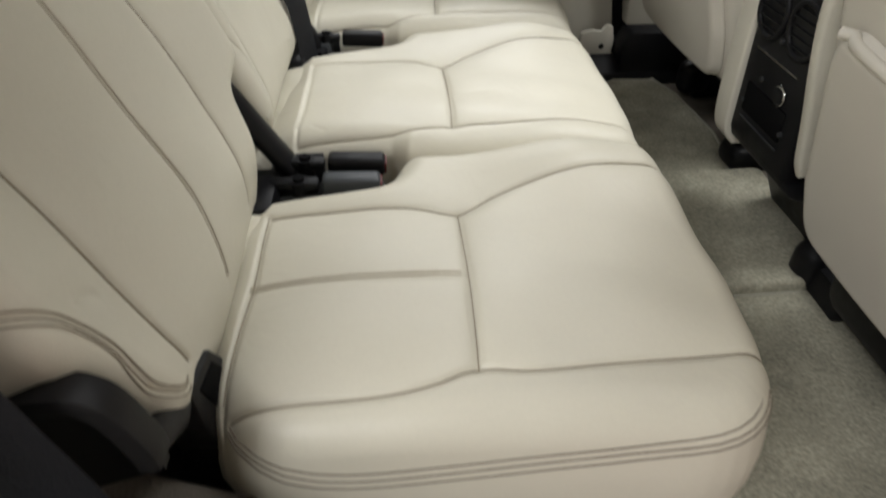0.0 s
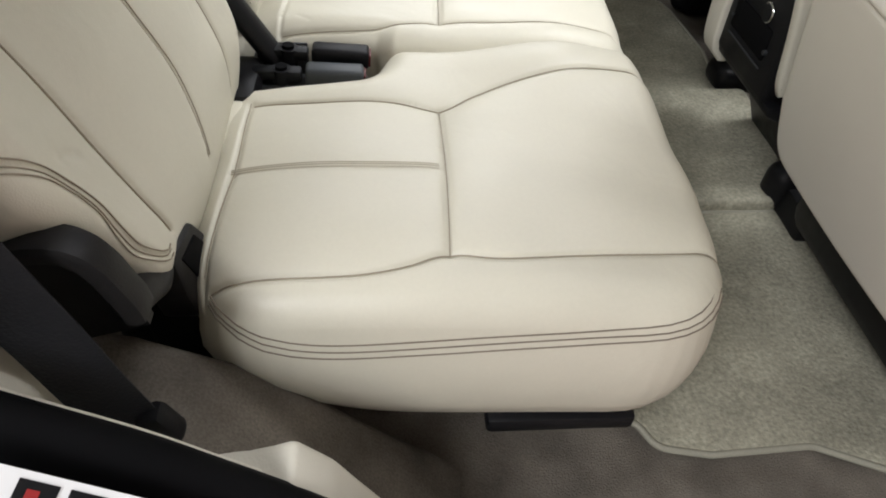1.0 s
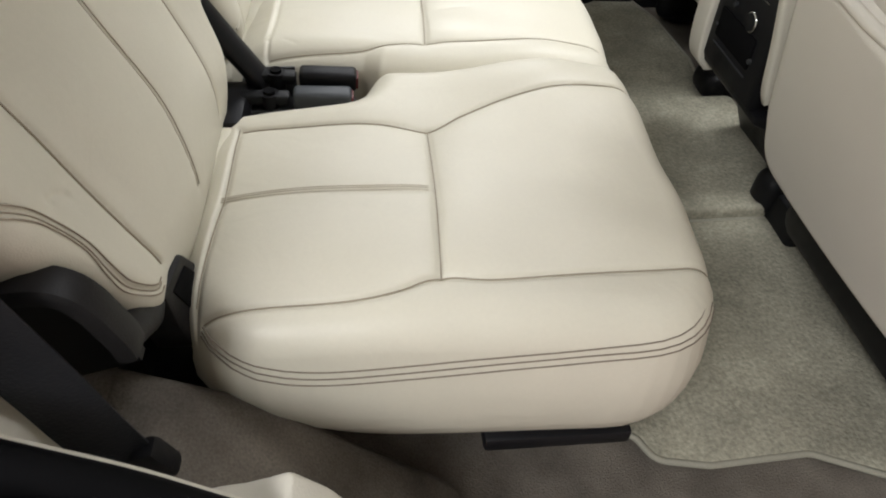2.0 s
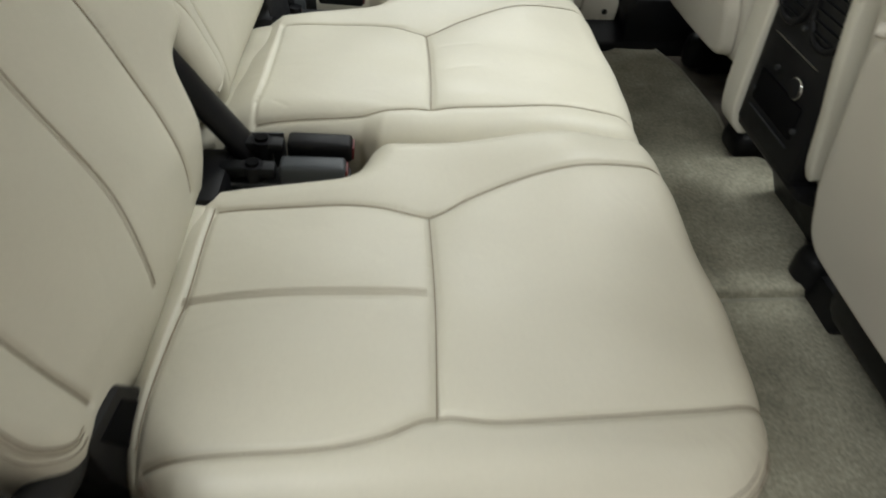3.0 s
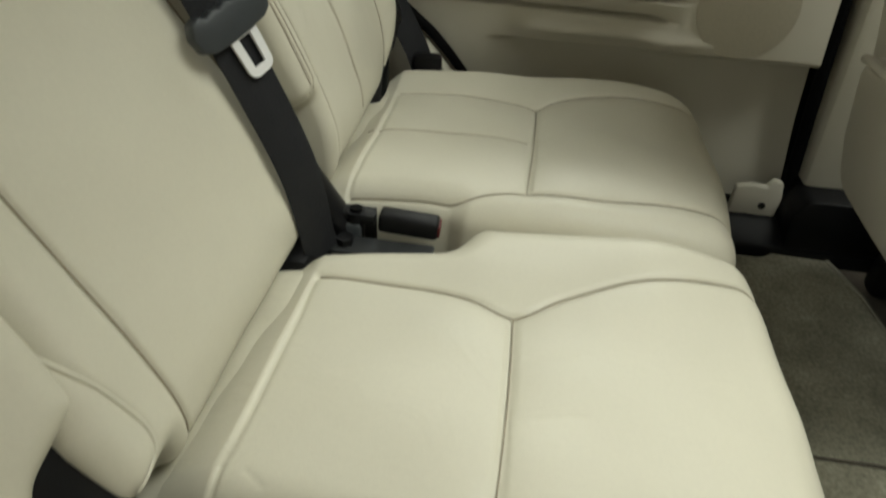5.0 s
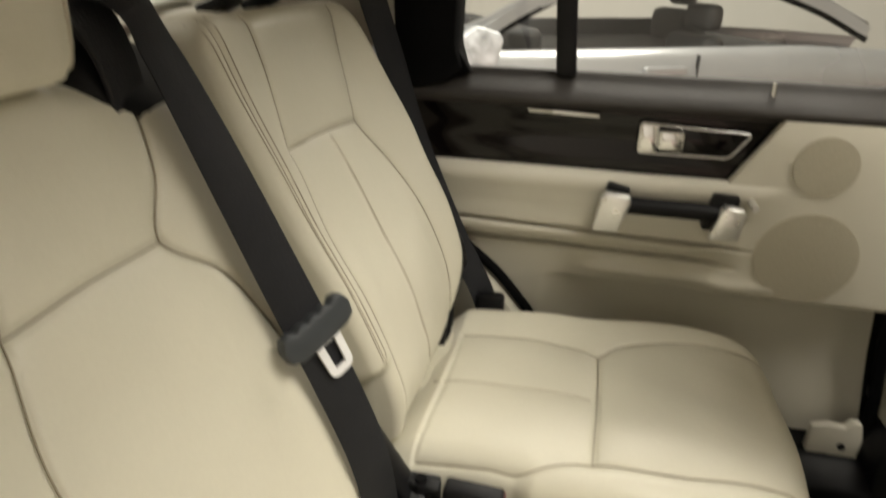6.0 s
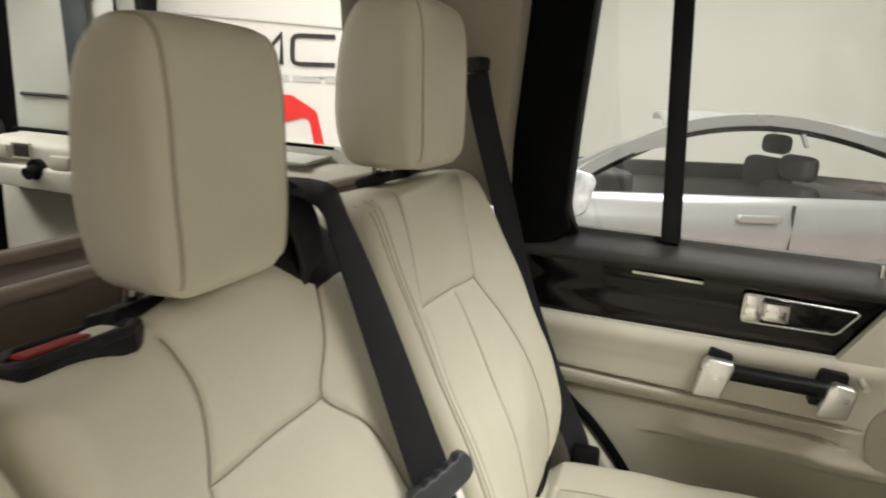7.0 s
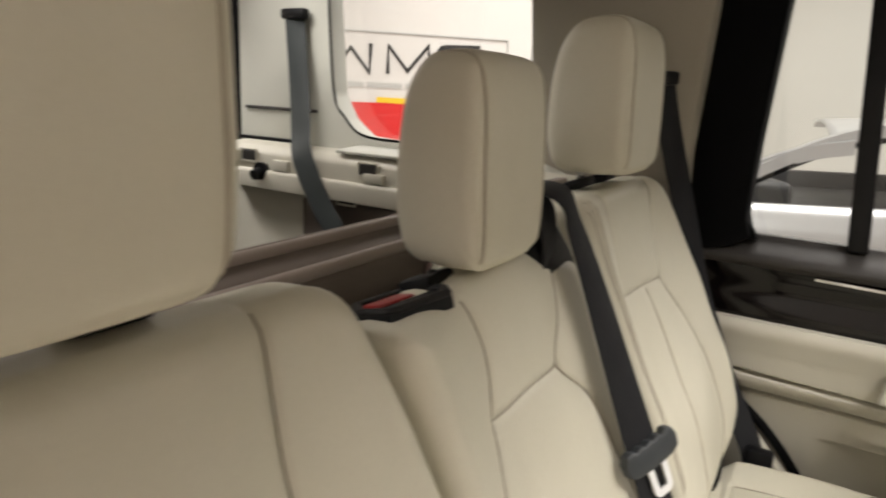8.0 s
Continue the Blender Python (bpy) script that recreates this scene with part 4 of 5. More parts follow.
part("release_lever", box(0.157, 0.198, 1.676, 1.694, 0.803, 0.836, 0.005), CHROME, rel, "chrome release lever", 40)
# ash tray strip and lock pin
part("trim_strip", moved(box(-0.06, 0.06, -0.003, 0.003, -0.003, 0.003, 0.0015), Matrix.Translation((0.0, 1.692, 0.852)) @ Matrix.Rotation(radians(1.5), 4, "Y")), CHROME, door, "thin chrome strip", 40)
part("lock_pin", sweep([(0.325, 1.722, 0.893), (0.325, 1.722, 0.914)], ring(0.0045, 12), (1, 0, 0)), CHROME, door, "chrome lock pin", 40)
# window frame and divider
frame_ob = part("window_frame", prism([(-0.300, 0.86), (-0.20, 0.895), (-0.178, 0.912), (-0.190, 0.95), (-0.186, 1.10), (-0.170, 1.42), (-0.26, 1.56), (-0.33, 1.56), (-0.315, 1.1)], "y", 1.690, 1.775, 0.006), BLACK_SOFT, door, "black rear window frame", 40)
part("window_frame_top", box(-0.2, 0.75, 1.70, 1.77, 1.44, 1.56, 0.006), BLACK_SOFT, door, "black upper window frame", 40)
part("window_divider", prism([(-0.020, 0.905), (0.014, 0.905), (-0.030, 1.46), (-0.064, 1.46)], "y", 1.725, 1.752, 0.004), BLACK, door, "black window divider bar", 40)
part("frame_foot", prism([(-0.195, 0.906), (-0.165, 0.906), (-0.19, 0.945)], "y", 1.712, 1.74, 0.002), BLACK_SOFT, door, "", 40)
pane = part("door_window", box(-0.20, 0.70, 1.752, 1.757, 0.90, 1.46), PANE, door, "clear side window glass")
pane.visible_shadow = False
part("door_shell", box(-0.27, 0.645, 1.758, 1.81, 0.24, 0.903, 0.01), BLACK, door, "dark outer door shell", 40)

# body round the far door
seal = [(-0.245, 1.692, 0.68), (-0.205, 1.690, 0.645), (-0.150, 1.688, 0.592), (-0.095, 1.688, 0.545), (-0.045, 1.688, 0.488), (0.02, 1.69, 0.40)]
setting("door_seal", sweep(spline(seal), ring(0.009, 10), (0, 1, 0)), BLACK_SOFT, "black rubber door seal over the wheel arch", "seal", 60)
setting("wheel_arch_trim", prism([(-0.42, 0.30), (0.0, 0.30), (0.01, 0.40), (-0.05, 0.475), (-0.10, 0.53), (-0.155, 0.58), (-0.21, 0.63), (-0.27, 0.68), (-0.42, 0.70)], "y", 1.655, 1.695, 0.008), CREAM, "cream wheel arch trim", "trim", 40)
front_seal = [(0.545, 1.690, 0.92), (0.552, 1.688, 0.78), (0.575, 1.686, 0.55), (0.595, 1.684, 0.36), (0.600, 1.682, 0.315), (0.56, 1.676, 0.268), (0.45, 1.67, 0.245)]
setting("door_seal_front", sweep(spline(front_seal), ring(0.011, 10), (0, 1, 0)), BLACK_SOFT, "black rubber seal along the door's front edge", "seal", 60)
setting("pillar_middle", prism([(0.612, 0.335), (0.74, 0.335), (0.72, 0.9), (0.66, 1.56), (0.56, 1.56), (0.57, 0.9)], "y", 1.655, 1.76, 0.012), CREAM, "cream middle door pillar", "pillar", 40)
setting("pillar_foot", prism([(0.598, 0.23), (0.80, 0.23), (0.80, 0.34), (0.61, 0.34), (0.59, 0.30)], "y", 1.60, 1.75, 0.01), BLACK, "black pillar foot trim", "trim", 40)
sill = setting("door_sill", prism([(1.60, FLOOR - 0.05), (1.78, FLOOR - 0.05), (1.78, 0.262), (1.655, 0.262), (1.60, 0.232)], "x", -0.1, 1.6, 0.006), BLACK, "black sill trim", "sill", 40)
tab = thing("sill_tab", "cream plastic sill tab with a screw hole", "trim clip")
part("tab_plate", prism([(0.50, 0.245), (0.588, 0.245), (0.590, 0.30), (0.582, 0.335), (0.566, 0.338), (0.556, 0.322), (0.53, 0.325), (0.50, 0.318)], "y", 1.664, 1.682, 0.004), CREAM, tab, "", 40)
part("screw", sweep([(0.557, 1.661, 0.283), (0.557, 1.668, 0.283)], ring(0.007, 12), (1, 0, 0)), BLACK, tab, "dark screw hole", 40)
setting("side_wall_front", box(0.80, 1.65, 1.70, 1.76, FLOOR - 0.05, 0.90), CREAM, "cream front door lining", "wall")

# quarter panel of the boot, with its window opening
QY = 1.60
setting("pillar_rear", prism([(-0.60, 0.95), (-0.292, 0.95), (-0.296, 1.06), (-0.284, 1.32), (-0.292, 1.56), (-0.66, 1.56)], "y", 1.635, 1.70, 0.01), HEADLINER, "beige fabric trim on the rear pillar", "pillar", 40)
setting("wall_quarter", prism([(-1.445, 0.72), (-0.40, 0.72), (-0.40, 0.955), (-0.62, 1.03), (-0.90, 1.030), (-1.03, 1.036), (-1.085, 1.075), (-1.12, 1.13), (-1.14, 1.35), (-1.15, 1.56), (-1.445, 1.56)], "y", QY, QY + 0.06, 0.008), CREAM_PALE, "pale boot side trim round the quarter window", "wall", 40)
setting("ledge", prism([(1.50, 0.90), (1.62, 0.90), (1.62, 0.995), (1.585, 1.005), (1.52, 1.0), (1.50, 0.985)], "x", -1.405, -0.42, 0.007), CREAM, "cream moulded ledge under the boot window", "ledge", 40)
setting("ledge_lip", prism([(1.488, 0.898), (1.502, 0.898), (1.502, 0.944), (1.492, 0.944), (1.488, 0.938)], "x", -1.39, -0.43, 0.003), CREAM, "cream lower lip of the boot ledge", "ledge", 40)
# Paler plate added for the window light on the ledge top.
setting("sill_plate", prism([(1.505, 1.003), (1.60, 1.010), (1.60, 1.018), (1.505, 1.011)], "x", -1.03, -0.62, 0.003), CREAM_PALE, "pale plate painting the window light on the ledge top", "ledge", 40)
for x0, x1, z0, z1 in ((-1.385, -1.335, 0.955, 0.985), (-1.215, -1.165, 0.944, 0.972), (-0.94, -0.885, 0.946, 0.968), (-0.80, -0.74, 0.946, 0.975)):
    rib = thing("ledge_rib", "small moulded cream block on the boot ledge", "trim block", "ledge ribs")
    part("rib_block", box(x0, x1, 1.490, 1.503, z0, z1, 0.003), CREAM, rib, "", 40)
setting("quarter_lower", box(-1.45, -0.40, 1.545, 1.62, 0.30, 0.90, 0.02), CREAM, "cream lower boot lining", "wall", 40)
setting("boot_pocket", box(-1.16, -0.46, 1.538, 1.552, 0.60, 0.885, 0.012), BROWN, "taupe carpeted pocket in the boot side", "pocket", 40)
setting("trim_line", box(-1.42, -1.17, QY - 0.006, QY + 0.004, 1.083, 1.091, 0.003), SILL, "grey joint in the pillar trim", "trim")
# Black strip laid in as the shadow line above the ledge.
setting("ledge_joint", box(-1.445, -1.20, QY - 0.012, QY + 0.004, 1.004, 1.012, 0.003), BLACK_SOFT, "black strip painting the shadow along the ledge", "trim")
for sx, sz in ((-1.30, 0.975), (-0.99, 0.905), (-0.93, 0.975)):
    slot = thing("ledge_slot", "rectangular clip slot in the cream ledge, its shade a dark block", "slot", "ledge slots")
    # Solid dark block; its colour gives the slot its inner shade.
    part("slot_shade", box(sx - 0.022, sx + 0.022, 1.494, 1.505, sz - 0.012, sz + 0.012, 0.002), SILL, slot)
    part("slot_rim", sweep([(sx + a, 1.497, sz + b) for a, b in ((-0.026, -0.015), (0.026, -0.015), (0.026, 0.015), (-0.026, 0.015))], ring(0.003, 6), (0, 1, 0), closed=True), CREAM, slot)
knob = thing("luggage_hook", "black round luggage hook on the boot ledge", "hook")
part("hook_base", sweep([(-1.255, 1.503, 0.94), (-1.255, 1.487, 0.94)], ring(0.022, 16), (0, 0, 1)), BLACK, knob, "", 40)
part("hook_knob", sweep([(-1.255, 1.489, 0.938), (-1.255, 1.468, 0.932)], ring(0.013, 14), (0, 0, 1)), BLACK, knob, "", 40)
setting("quarter_gasket", sweep(spline([(-1.150, QY + 0.003, 1.56), (-1.139, QY + 0.003, 1.35), (-1.120, QY + 0.003, 1.135), (-1.085, QY + 0.003, 1.078), (-1.03, QY + 0.003, 1.040), (-0.90, QY + 0.003, 1.033), (-0.62, QY + 0.003, 1.030)]), ring(0.003, 8), (0, 1, 0)), BLACK_SOFT, "black gasket of the quarter window", "seal", 60)
pane = setting("quarter_window", box(-1.17, -0.56, 1.665, 1.669, 0.98, 1.56), PANE, "clear quarter window glass", "glass")
pane.visible_shadow = False

# tailgate
gate = thing("tailgate", "tailgate with a wide rear window and black lower trim", "tailgate")
GX = -1.62
part("gate_side", box(GX - 0.06, GX + 0.06, 1.635, 1.76, 0.35, 1.56, 0.012), BLACK_SOFT, gate, "black side frame", 40)
part("gate_side", box(GX - 0.06, GX + 0.10, 0.22, 0.36, 0.35, 1.56, 0.012), BLACK_SOFT, gate, "black side frame", 40)
part("gate_top", box(GX - 0.06, GX + 0.06, 0.30, 1.68, 1.45, 1.56, 0.012), BLACK_SOFT, gate, "black top frame", 40)
part("gate_bar", box(GX - 0.06, GX + 0.08, 0.36, 1.655, 0.85, 1.03, 0.03, 3), BLACK, gate, "black lower window bar", 40)
part("gate_sill", box(GX - 0.05, GX + 0.05, 0.36, 1.65, 1.025, 1.05, 0.01), SILL, gate, "", 40)
part("gate_lining", box(GX - 0.06, GX + 0.02, 0.36, 1.66, 0.30, 0.86, 0.01), CREAM_PALE, gate, "pale lower lining", 40)
pane = part("rear_window", box(GX - 0.02, GX - 0.016, 0.34, 1.66, 1.03, 1.47), PANE, gate, "rear window glass")
pane.visible_shadow = False
for i in range(9):
    part("heater_wire", box(GX - 0.014, GX - 0.0125, 0.36, 1.64, 1.075 + 0.045 * i, 1.0765 + 0.045 * i), SIGN_GREY, gate, "thin heater wire")

# roller blind cassette behind the seat backs
blind = thing("cargo_blind", "taupe roller blind cassette across the boot behind the seats", "cargo blind")
part("cassette", prism([(-0.56, 0.93), (-0.45, 0.93), (-0.445, 0.975), (-0.46, 0.99), (-0.475, 0.992), (-0.485, 1.000), (-0.50, 1.005), (-0.56, 0.985)], "y", 0.26, 1.53, 0.004), BROWN, blind, "", 40)
# Edges are coloured lighter than the cassette to paint their highlight lines.
for bx, bz in ((-0.452, 0.984), (-0.488, 1.000)):
    part("blind_edge", sweep([(bx, 0.27, bz), (bx, 1.52, bz)], ring(0.007, 10)), BLIND_HIGHLIGHT, blind, "rounded edge with its highlight in the colour", 40)

# near side: sill, aperture trim and seal round the open door
ap = [(-0.36, 0.213, 0.735), (-0.27, 0.208, 0.660), (-0.197, 0.202, 0.612), (-0.141, 0.200, 0.572), (-0.101, 0.198, 0.538), (-0.055, 0.196, 0.495), (-0.015, 0.195, 0.445), (0.03, 0.195, 0.375), (0.08, 0.195, 0.30), (0.12, 0.20, 0.25)]
apc = spline(ap)
setting("aperture_trim", sweep(apc + np.array((0, -0.007, -0.011)), [(-0.014, -0.04), (0.010, -0.04), (0.011, 0.0), (0.006, 0.006), (-0.006, 0.006), (-0.014, 0.0)], (0.5, 0, 0.85)), CREAM, "cream trim round the open door aperture", "trim", 50)
setting("aperture_corner", prism([(-0.125, 0.490), (-0.10, 0.498), (-0.085, 0.500), (-0.068, 0.506), (-0.052, 0.513), (-0.027, 0.481), (-0.012, 0.448), (0.03, 0.36), (0.0, 0.35), (-0.06, 0.43)], "y", 0.180, 0.222, 0.005, 2), CREAM, "cream moulded corner of the door aperture", "trim", 50)
setting("aperture_seal", sweep(apc + np.array((0.004, -0.021, 0.0)), ring(0.018, 12), (0, 1, 0)), BLACK_SOFT, "black rubber seal of the open door", "seal", 60)
setting("aperture_body", sweep(apc + np.array((-0.02, -0.112, -0.040)), [(-0.085, -0.03), (0.085, -0.03), (0.085, 0.03), (-0.085, 0.03)], (0.5, 0, 0.85)), BLACK, "black painted body edge below the seal", "body", 40)
setting("wheel_arch_carpet", prism([(-0.60, 0.27), (0.10, 0.235), (0.06, 0.27), (0.0, 0.33), (-0.06, 0.40), (-0.12, 0.452), (-0.19, 0.492), (-0.30, 0.535), (-0.60, 0.60)], "y", 0.21, 0.335, 0.02, 3), CARPET, "olive beige carpet over the wheel arch", "carpet", 50)
setting("near_wheel_arch", prism([(-0.50, 0.28), (0.06, 0.28), (0.04, 0.33), (-0.03, 0.40), (-0.10, 0.46), (-0.19, 0.53), (-0.27, 0.59), (-0.50, 0.70)], "y", 0.19, 0.214, 0.006), CREAM, "cream wheel arch trim beside the open door", "trim", 40)
setting("near_arch_return", prism([(-0.50, 0.40), (-0.24, 0.40), (-0.209, 0.52), (-0.212, 0.562), (-0.225, 0.577), (-0.27, 0.610), (-0.50, 0.72)], "y", 0.2145, 0.260, 0.005), CREAM, "cream trim behind the belt by the open door", "trim", 40)
setting("near_sill", prism([(0.06, FLOOR - 0.06), (0.25, FLOOR - 0.06), (0.25, 0.20), (0.21, 0.215), (0.06, 0.205)], "x", 0.02, 1.6, 0.006), BROWN, "taupe sill trim below the open door", "sill", 40)
setting("near_pillar", prism([(-0.24, 0.90), (-0.245, 0.72), (-0.27, 0.69), (-0.36, 0.75), (-0.66, 0.80), (-0.66, 1.56), (-0.33, 1.56)], "y", 0.165, 0.23, 0.01), CREAM_PALE, "pale rear pillar trim", "pillar", 40)
setting("near_quarter", prism([(-1.60, 0.30), (-0.40, 0.30), (-0.40, 0.95), (-0.62, 1.03), (-1.02, 1.06), (-1.10, 1.56), (-1.60, 1.56)], "y", 0.20, 0.265, 0.008), CREAM_PALE, "pale boot side trim", "wall", 40)
setting("near_front_pillar", prism([(0.64, 0.23), (0.80, 0.23), (0.74, 0.9), (0.68, 1.56), (0.58, 1.56), (0.62, 0.9)], "y", 0.13, 0.21, 0.012), CREAM, "cream middle door pillar", "pillar", 40)
setting("near_front_wall", box(0.80, 1.65, 0.13, 0.19, FLOOR - 0.05, 0.90), CREAM, "cream front door lining", "wall")
lab = thing("tyre_label", "white sticker with red and black panels on the door frame", "sticker")
LM = Matrix.Translation((-0.158, 0.130, 0.604)) @ Matrix.Rotation(radians(40), 4, "Y") @ Matrix.Rotation(radians(24), 4, "X")
part("label_sheet", moved(box(-0.06, 0.075, -0.03, 0.0244, 0.0, 0.0012), LM), WHITE, lab)
for mx in (-0.006, 0.018, 0.042):
    part("label_panel", moved(box(mx - 0.0095, mx + 0.0095, -0.024, 0.0205, 0.0012, 0.0018), LM), BLACK, lab, "black printed panel")
part("label_mark", moved(box(-0.0105, -0.0045, 0.0105, 0.0165, 0.0018, 0.0022), LM), RED, lab, "red printed mark")

# ---------------------------------------------------------------- floor mats
def floor_mat(name, corners, z, label, wave=0.002, bound=True, thick=0.012):
    o = rounded(corners, 0.012)
    m = thing(name, label, "floor mat", "rear floor mats")
    p = Pad(o, lambda x, y: z + wave * np.sin(x * 23 + y * 7) * np.sin(y * 19), [], 0.006, z - thick, n=60, bulge=0.001)
    p.build("mat_surface", MAT_CARPET, m)
    if bound:
        part("binding", sweep([(x, y, z - 0.003) for x, y in o], ring(0.0045, 8), closed=True), MAT_EDGE, m, "stitched grey binding", 60)
    return m


floor_mat("floor_mat", [(0.20, 0.40, 0.03), (0.318, 0.385, 0.02), (0.335, 0.350, 0.03), (0.40, 0.338, 0.03), (0.53, 0.345, 0.03), (0.66, 0.29, 0.04), (0.98, 0.29, 0.03), (0.98, 0.766, 0.012), (0.20, 0.766, 0.012)], FLOOR + 0.008, "beige carpet mat with a stitched edge before the seat")
floor_mat("floor_mat", [(0.20, 0.768, 0.012), (0.665, 0.768, 0.012), (0.738, 0.93, 0.05), (0.745, 1.116, 0.02), (0.20, 1.118, 0.012)], FLOOR + 0.030, "beige carpet mat over the floor tunnel", 0.003, False, 0.034)
floor_mat("floor_mat", [(0.20, 1.132, 0.02), (0.690, 1.136, 0.02), (0.715, 1.19, 0.02), (0.730, 1.30, 0.05), (0.715, 1.50, 0.04), (0.675, 1.635, 0.02), (0.61, 1.62, 0.04), (0.56, 1.58, 0.05), (0.20, 1.59, 0.03)], FLOOR + 0.008, "beige carpet mat before the far door")

# ---------------------------------------------------------------- front seats seen from behind
def front_seat(y0, y1, label, flip=1, x=0.575, z=0.36):
    """Back of a front seat: a padded shell with a map pocket, on a black base with rails."""
    seat = thing("front_seat", label, "car seat", "front seats")
    lean = radians(14)
    yc = (y0 + y1) / 2
    place = Matrix(((0, math.sin(-lean), -math.cos(lean), x), (-1, 0, 0, yc), (0, math.cos(lean), math.sin(-lean), z), (0, 0, 0, 1)))
    w = (y1 - y0) / 2
    o = rounded([(-w + 0.02, 0.01, 0.05), (w - 0.02, 0.01, 0.05), (w, 0.10, 0.08), (w, 0.40, 0.1), (w - 0.04, 0.76, 0.12), (-w + 0.04, 0.76, 0.12), (-w, 0.40, 0.1), (-w, 0.10, 0.08)])
    p = Pad(o, lambda a, b: 0.004 + 0.012 * np.cos(a / w * 1.4), [], 0.035, -0.10, place, n=90)
    p.build("seat_back", LEATHER_BACK, seat, "grey beige leather seat back")
    o2 = rounded([(-w + 0.035, 0.03, 0.05), (w - 0.035, 0.03, 0.05), (w - 0.022, 0.12, 0.06), (w - 0.045, 0.29, 0.05), (-w + 0.05, 0.345, 0.05), (-w + 0.022, 0.12, 0.06)] if flip > 0 else
                 [(-w + 0.035, 0.03, 0.05), (w - 0.035, 0.03, 0.05), (w - 0.022, 0.12, 0.06), (w - 0.045, 0.275, 0.05), (-w + 0.045, 0.255, 0.05), (-w + 0.022, 0.12, 0.06)])
    p2 = Pad(o2, lambda a, b: 0.026 + 0.010 * np.cos(a / w * 1.4), [], 0.016, 0.005, place, n=70, bulge=0.002)
    pocket = p2.build("map_pocket", LEATHER_BACK, seat, "grey beige leather map pocket")
    top_run = [(-w + 0.062, 0.338), (-0.05, 0.322), (0.05, 0.312), (w - 0.062, 0.292)] if flip > 0 else [(-w + 0.05, 0.25), (0, 0.262), (w - 0.05, 0.27)]
    line = spline(top_run)
    q = p2.world(line)
    part("pocket_welt", sweep(q, ring(0.007, 10), tuple(place.col[2][:3])), LEATHER_BACK, pocket, "rolled pocket edge", 60)
    base = part("seat_base", box(0.64 if flip > 0 else 0.80, 1.10, y0 + 0.03, y1 - 0.03, 0.25, 0.42, 0.03), BLACK, seat, "black seat base", 40)
    for y in (y0 + 0.05, y1 + 0.045 if flip > 0 else y1 - 0.05):
        part("seat_rail", box(0.665 if flip > 0 else 0.76, 1.12, y - (0.10 if flip > 0 and y > y1 else 0.025), y + 0.025, FLOOR - 0.005, 0.27, 0.008), BLACK, seat, "black floor rail", 40)
        part("rail_cap", box(0.645 if flip > 0 else 0.72, 0.72 if flip > 0 else 0.80, y - 0.03, y + 0.03, FLOOR + 0.002, 0.296, 0.026, 4), BLACK, seat, "black rail end cap", 40)
    # Headrest is out of view; added to hold back light from the windscreen.
    head = part("headrest", moved(box(-0.14, 0.14, -0.105, 0.105, -0.06, 0.05, 0.045, 4), place @ Matrix.Translation((0, 0.905, -0.045))), LEATHER_BACK, seat, "grey beige leather headrest", 60)
    for a in (-0.06, 0.06):
        part("headrest_post", moved(sweep([(a, 0.73, -0.05), (a, 0.82, -0.045)], ring(0.006, 10), (0, 0, 1)), place), CHROME, head, "chromed steel post", 40)
    part("seat_cushion", box(0.66, 1.13, y0 + 0.01, y1 - 0.01, 0.38, 0.52, 0.04, 3), LEATHER, seat, "", 40)
    return seat


front_seat(0.265, 0.748, "grey beige leather front seat back with a map pocket", 1, 0.600)
front_seat(1.10, 1.57, "grey beige leather front seat back beside the far pillar", -1, 0.635, 0.395)

# ---------------------------------------------------------------- console between the front seats
con = thing("centre_console", "cream console with a black rear panel of vents and sockets", "console")
CL, CR = 0.805, 0.998
TILTC = Matrix.Translation((0.582, 0, 0.40)) @ Matrix.Rotation(radians(-2), 4, "Y") @ Matrix.Translation((-0.582, 0, -0.40))
part("console_body", moved(prism([(0.72, 0.26), (1.3, 0.26), (1.3, 0.60), (0.66, 0.70), (0.60, 0.68), (0.61, 0.42)], "y", CL - 0.005, CR + 0.005, 0.012), Matrix()), CREAM, con, "", 40)
panel = part("rear_panel", moved(box(0.578, 0.63, CL + 0.004, CR - 0.006, 0.40, 0.70, 0.008), TILTC), BLACK, con, "black rear panel", 40)
part("lower_panel", moved(prism([(0.586, 0.402), (0.590, 0.385), (0.655, 0.355), (0.71, 0.23), (0.86, 0.23), (0.86, 0.402)], "y", CL - 0.012, CR + 0.008, 0.005), TILTC), BLACK, con, "black lower kick panel", 40)
for y, edge in ((0.785, [(0.590, 0.425), (0.580, 0.45), (0.566, 0.52), (0.550, 0.59), (0.538, 0.66), (0.538, 0.70)]), (0.997, [(0.600, 0.362), (0.580, 0.385), (0.572, 0.43), (0.570, 0.50), (0.569, 0.60), (0.57, 0.70)])):
    edge = [tuple(p) for p in spline(edge, 5)]
    part("side_rib", prism(edge + [(0.64, 0.70), (0.66, 0.45), (0.65, edge[0][1] + 0.005)], "y", y, y + (0.020 if y < 0.9 else 0.050), 0.006, 3), CREAM, con, "cream side rib", 50)
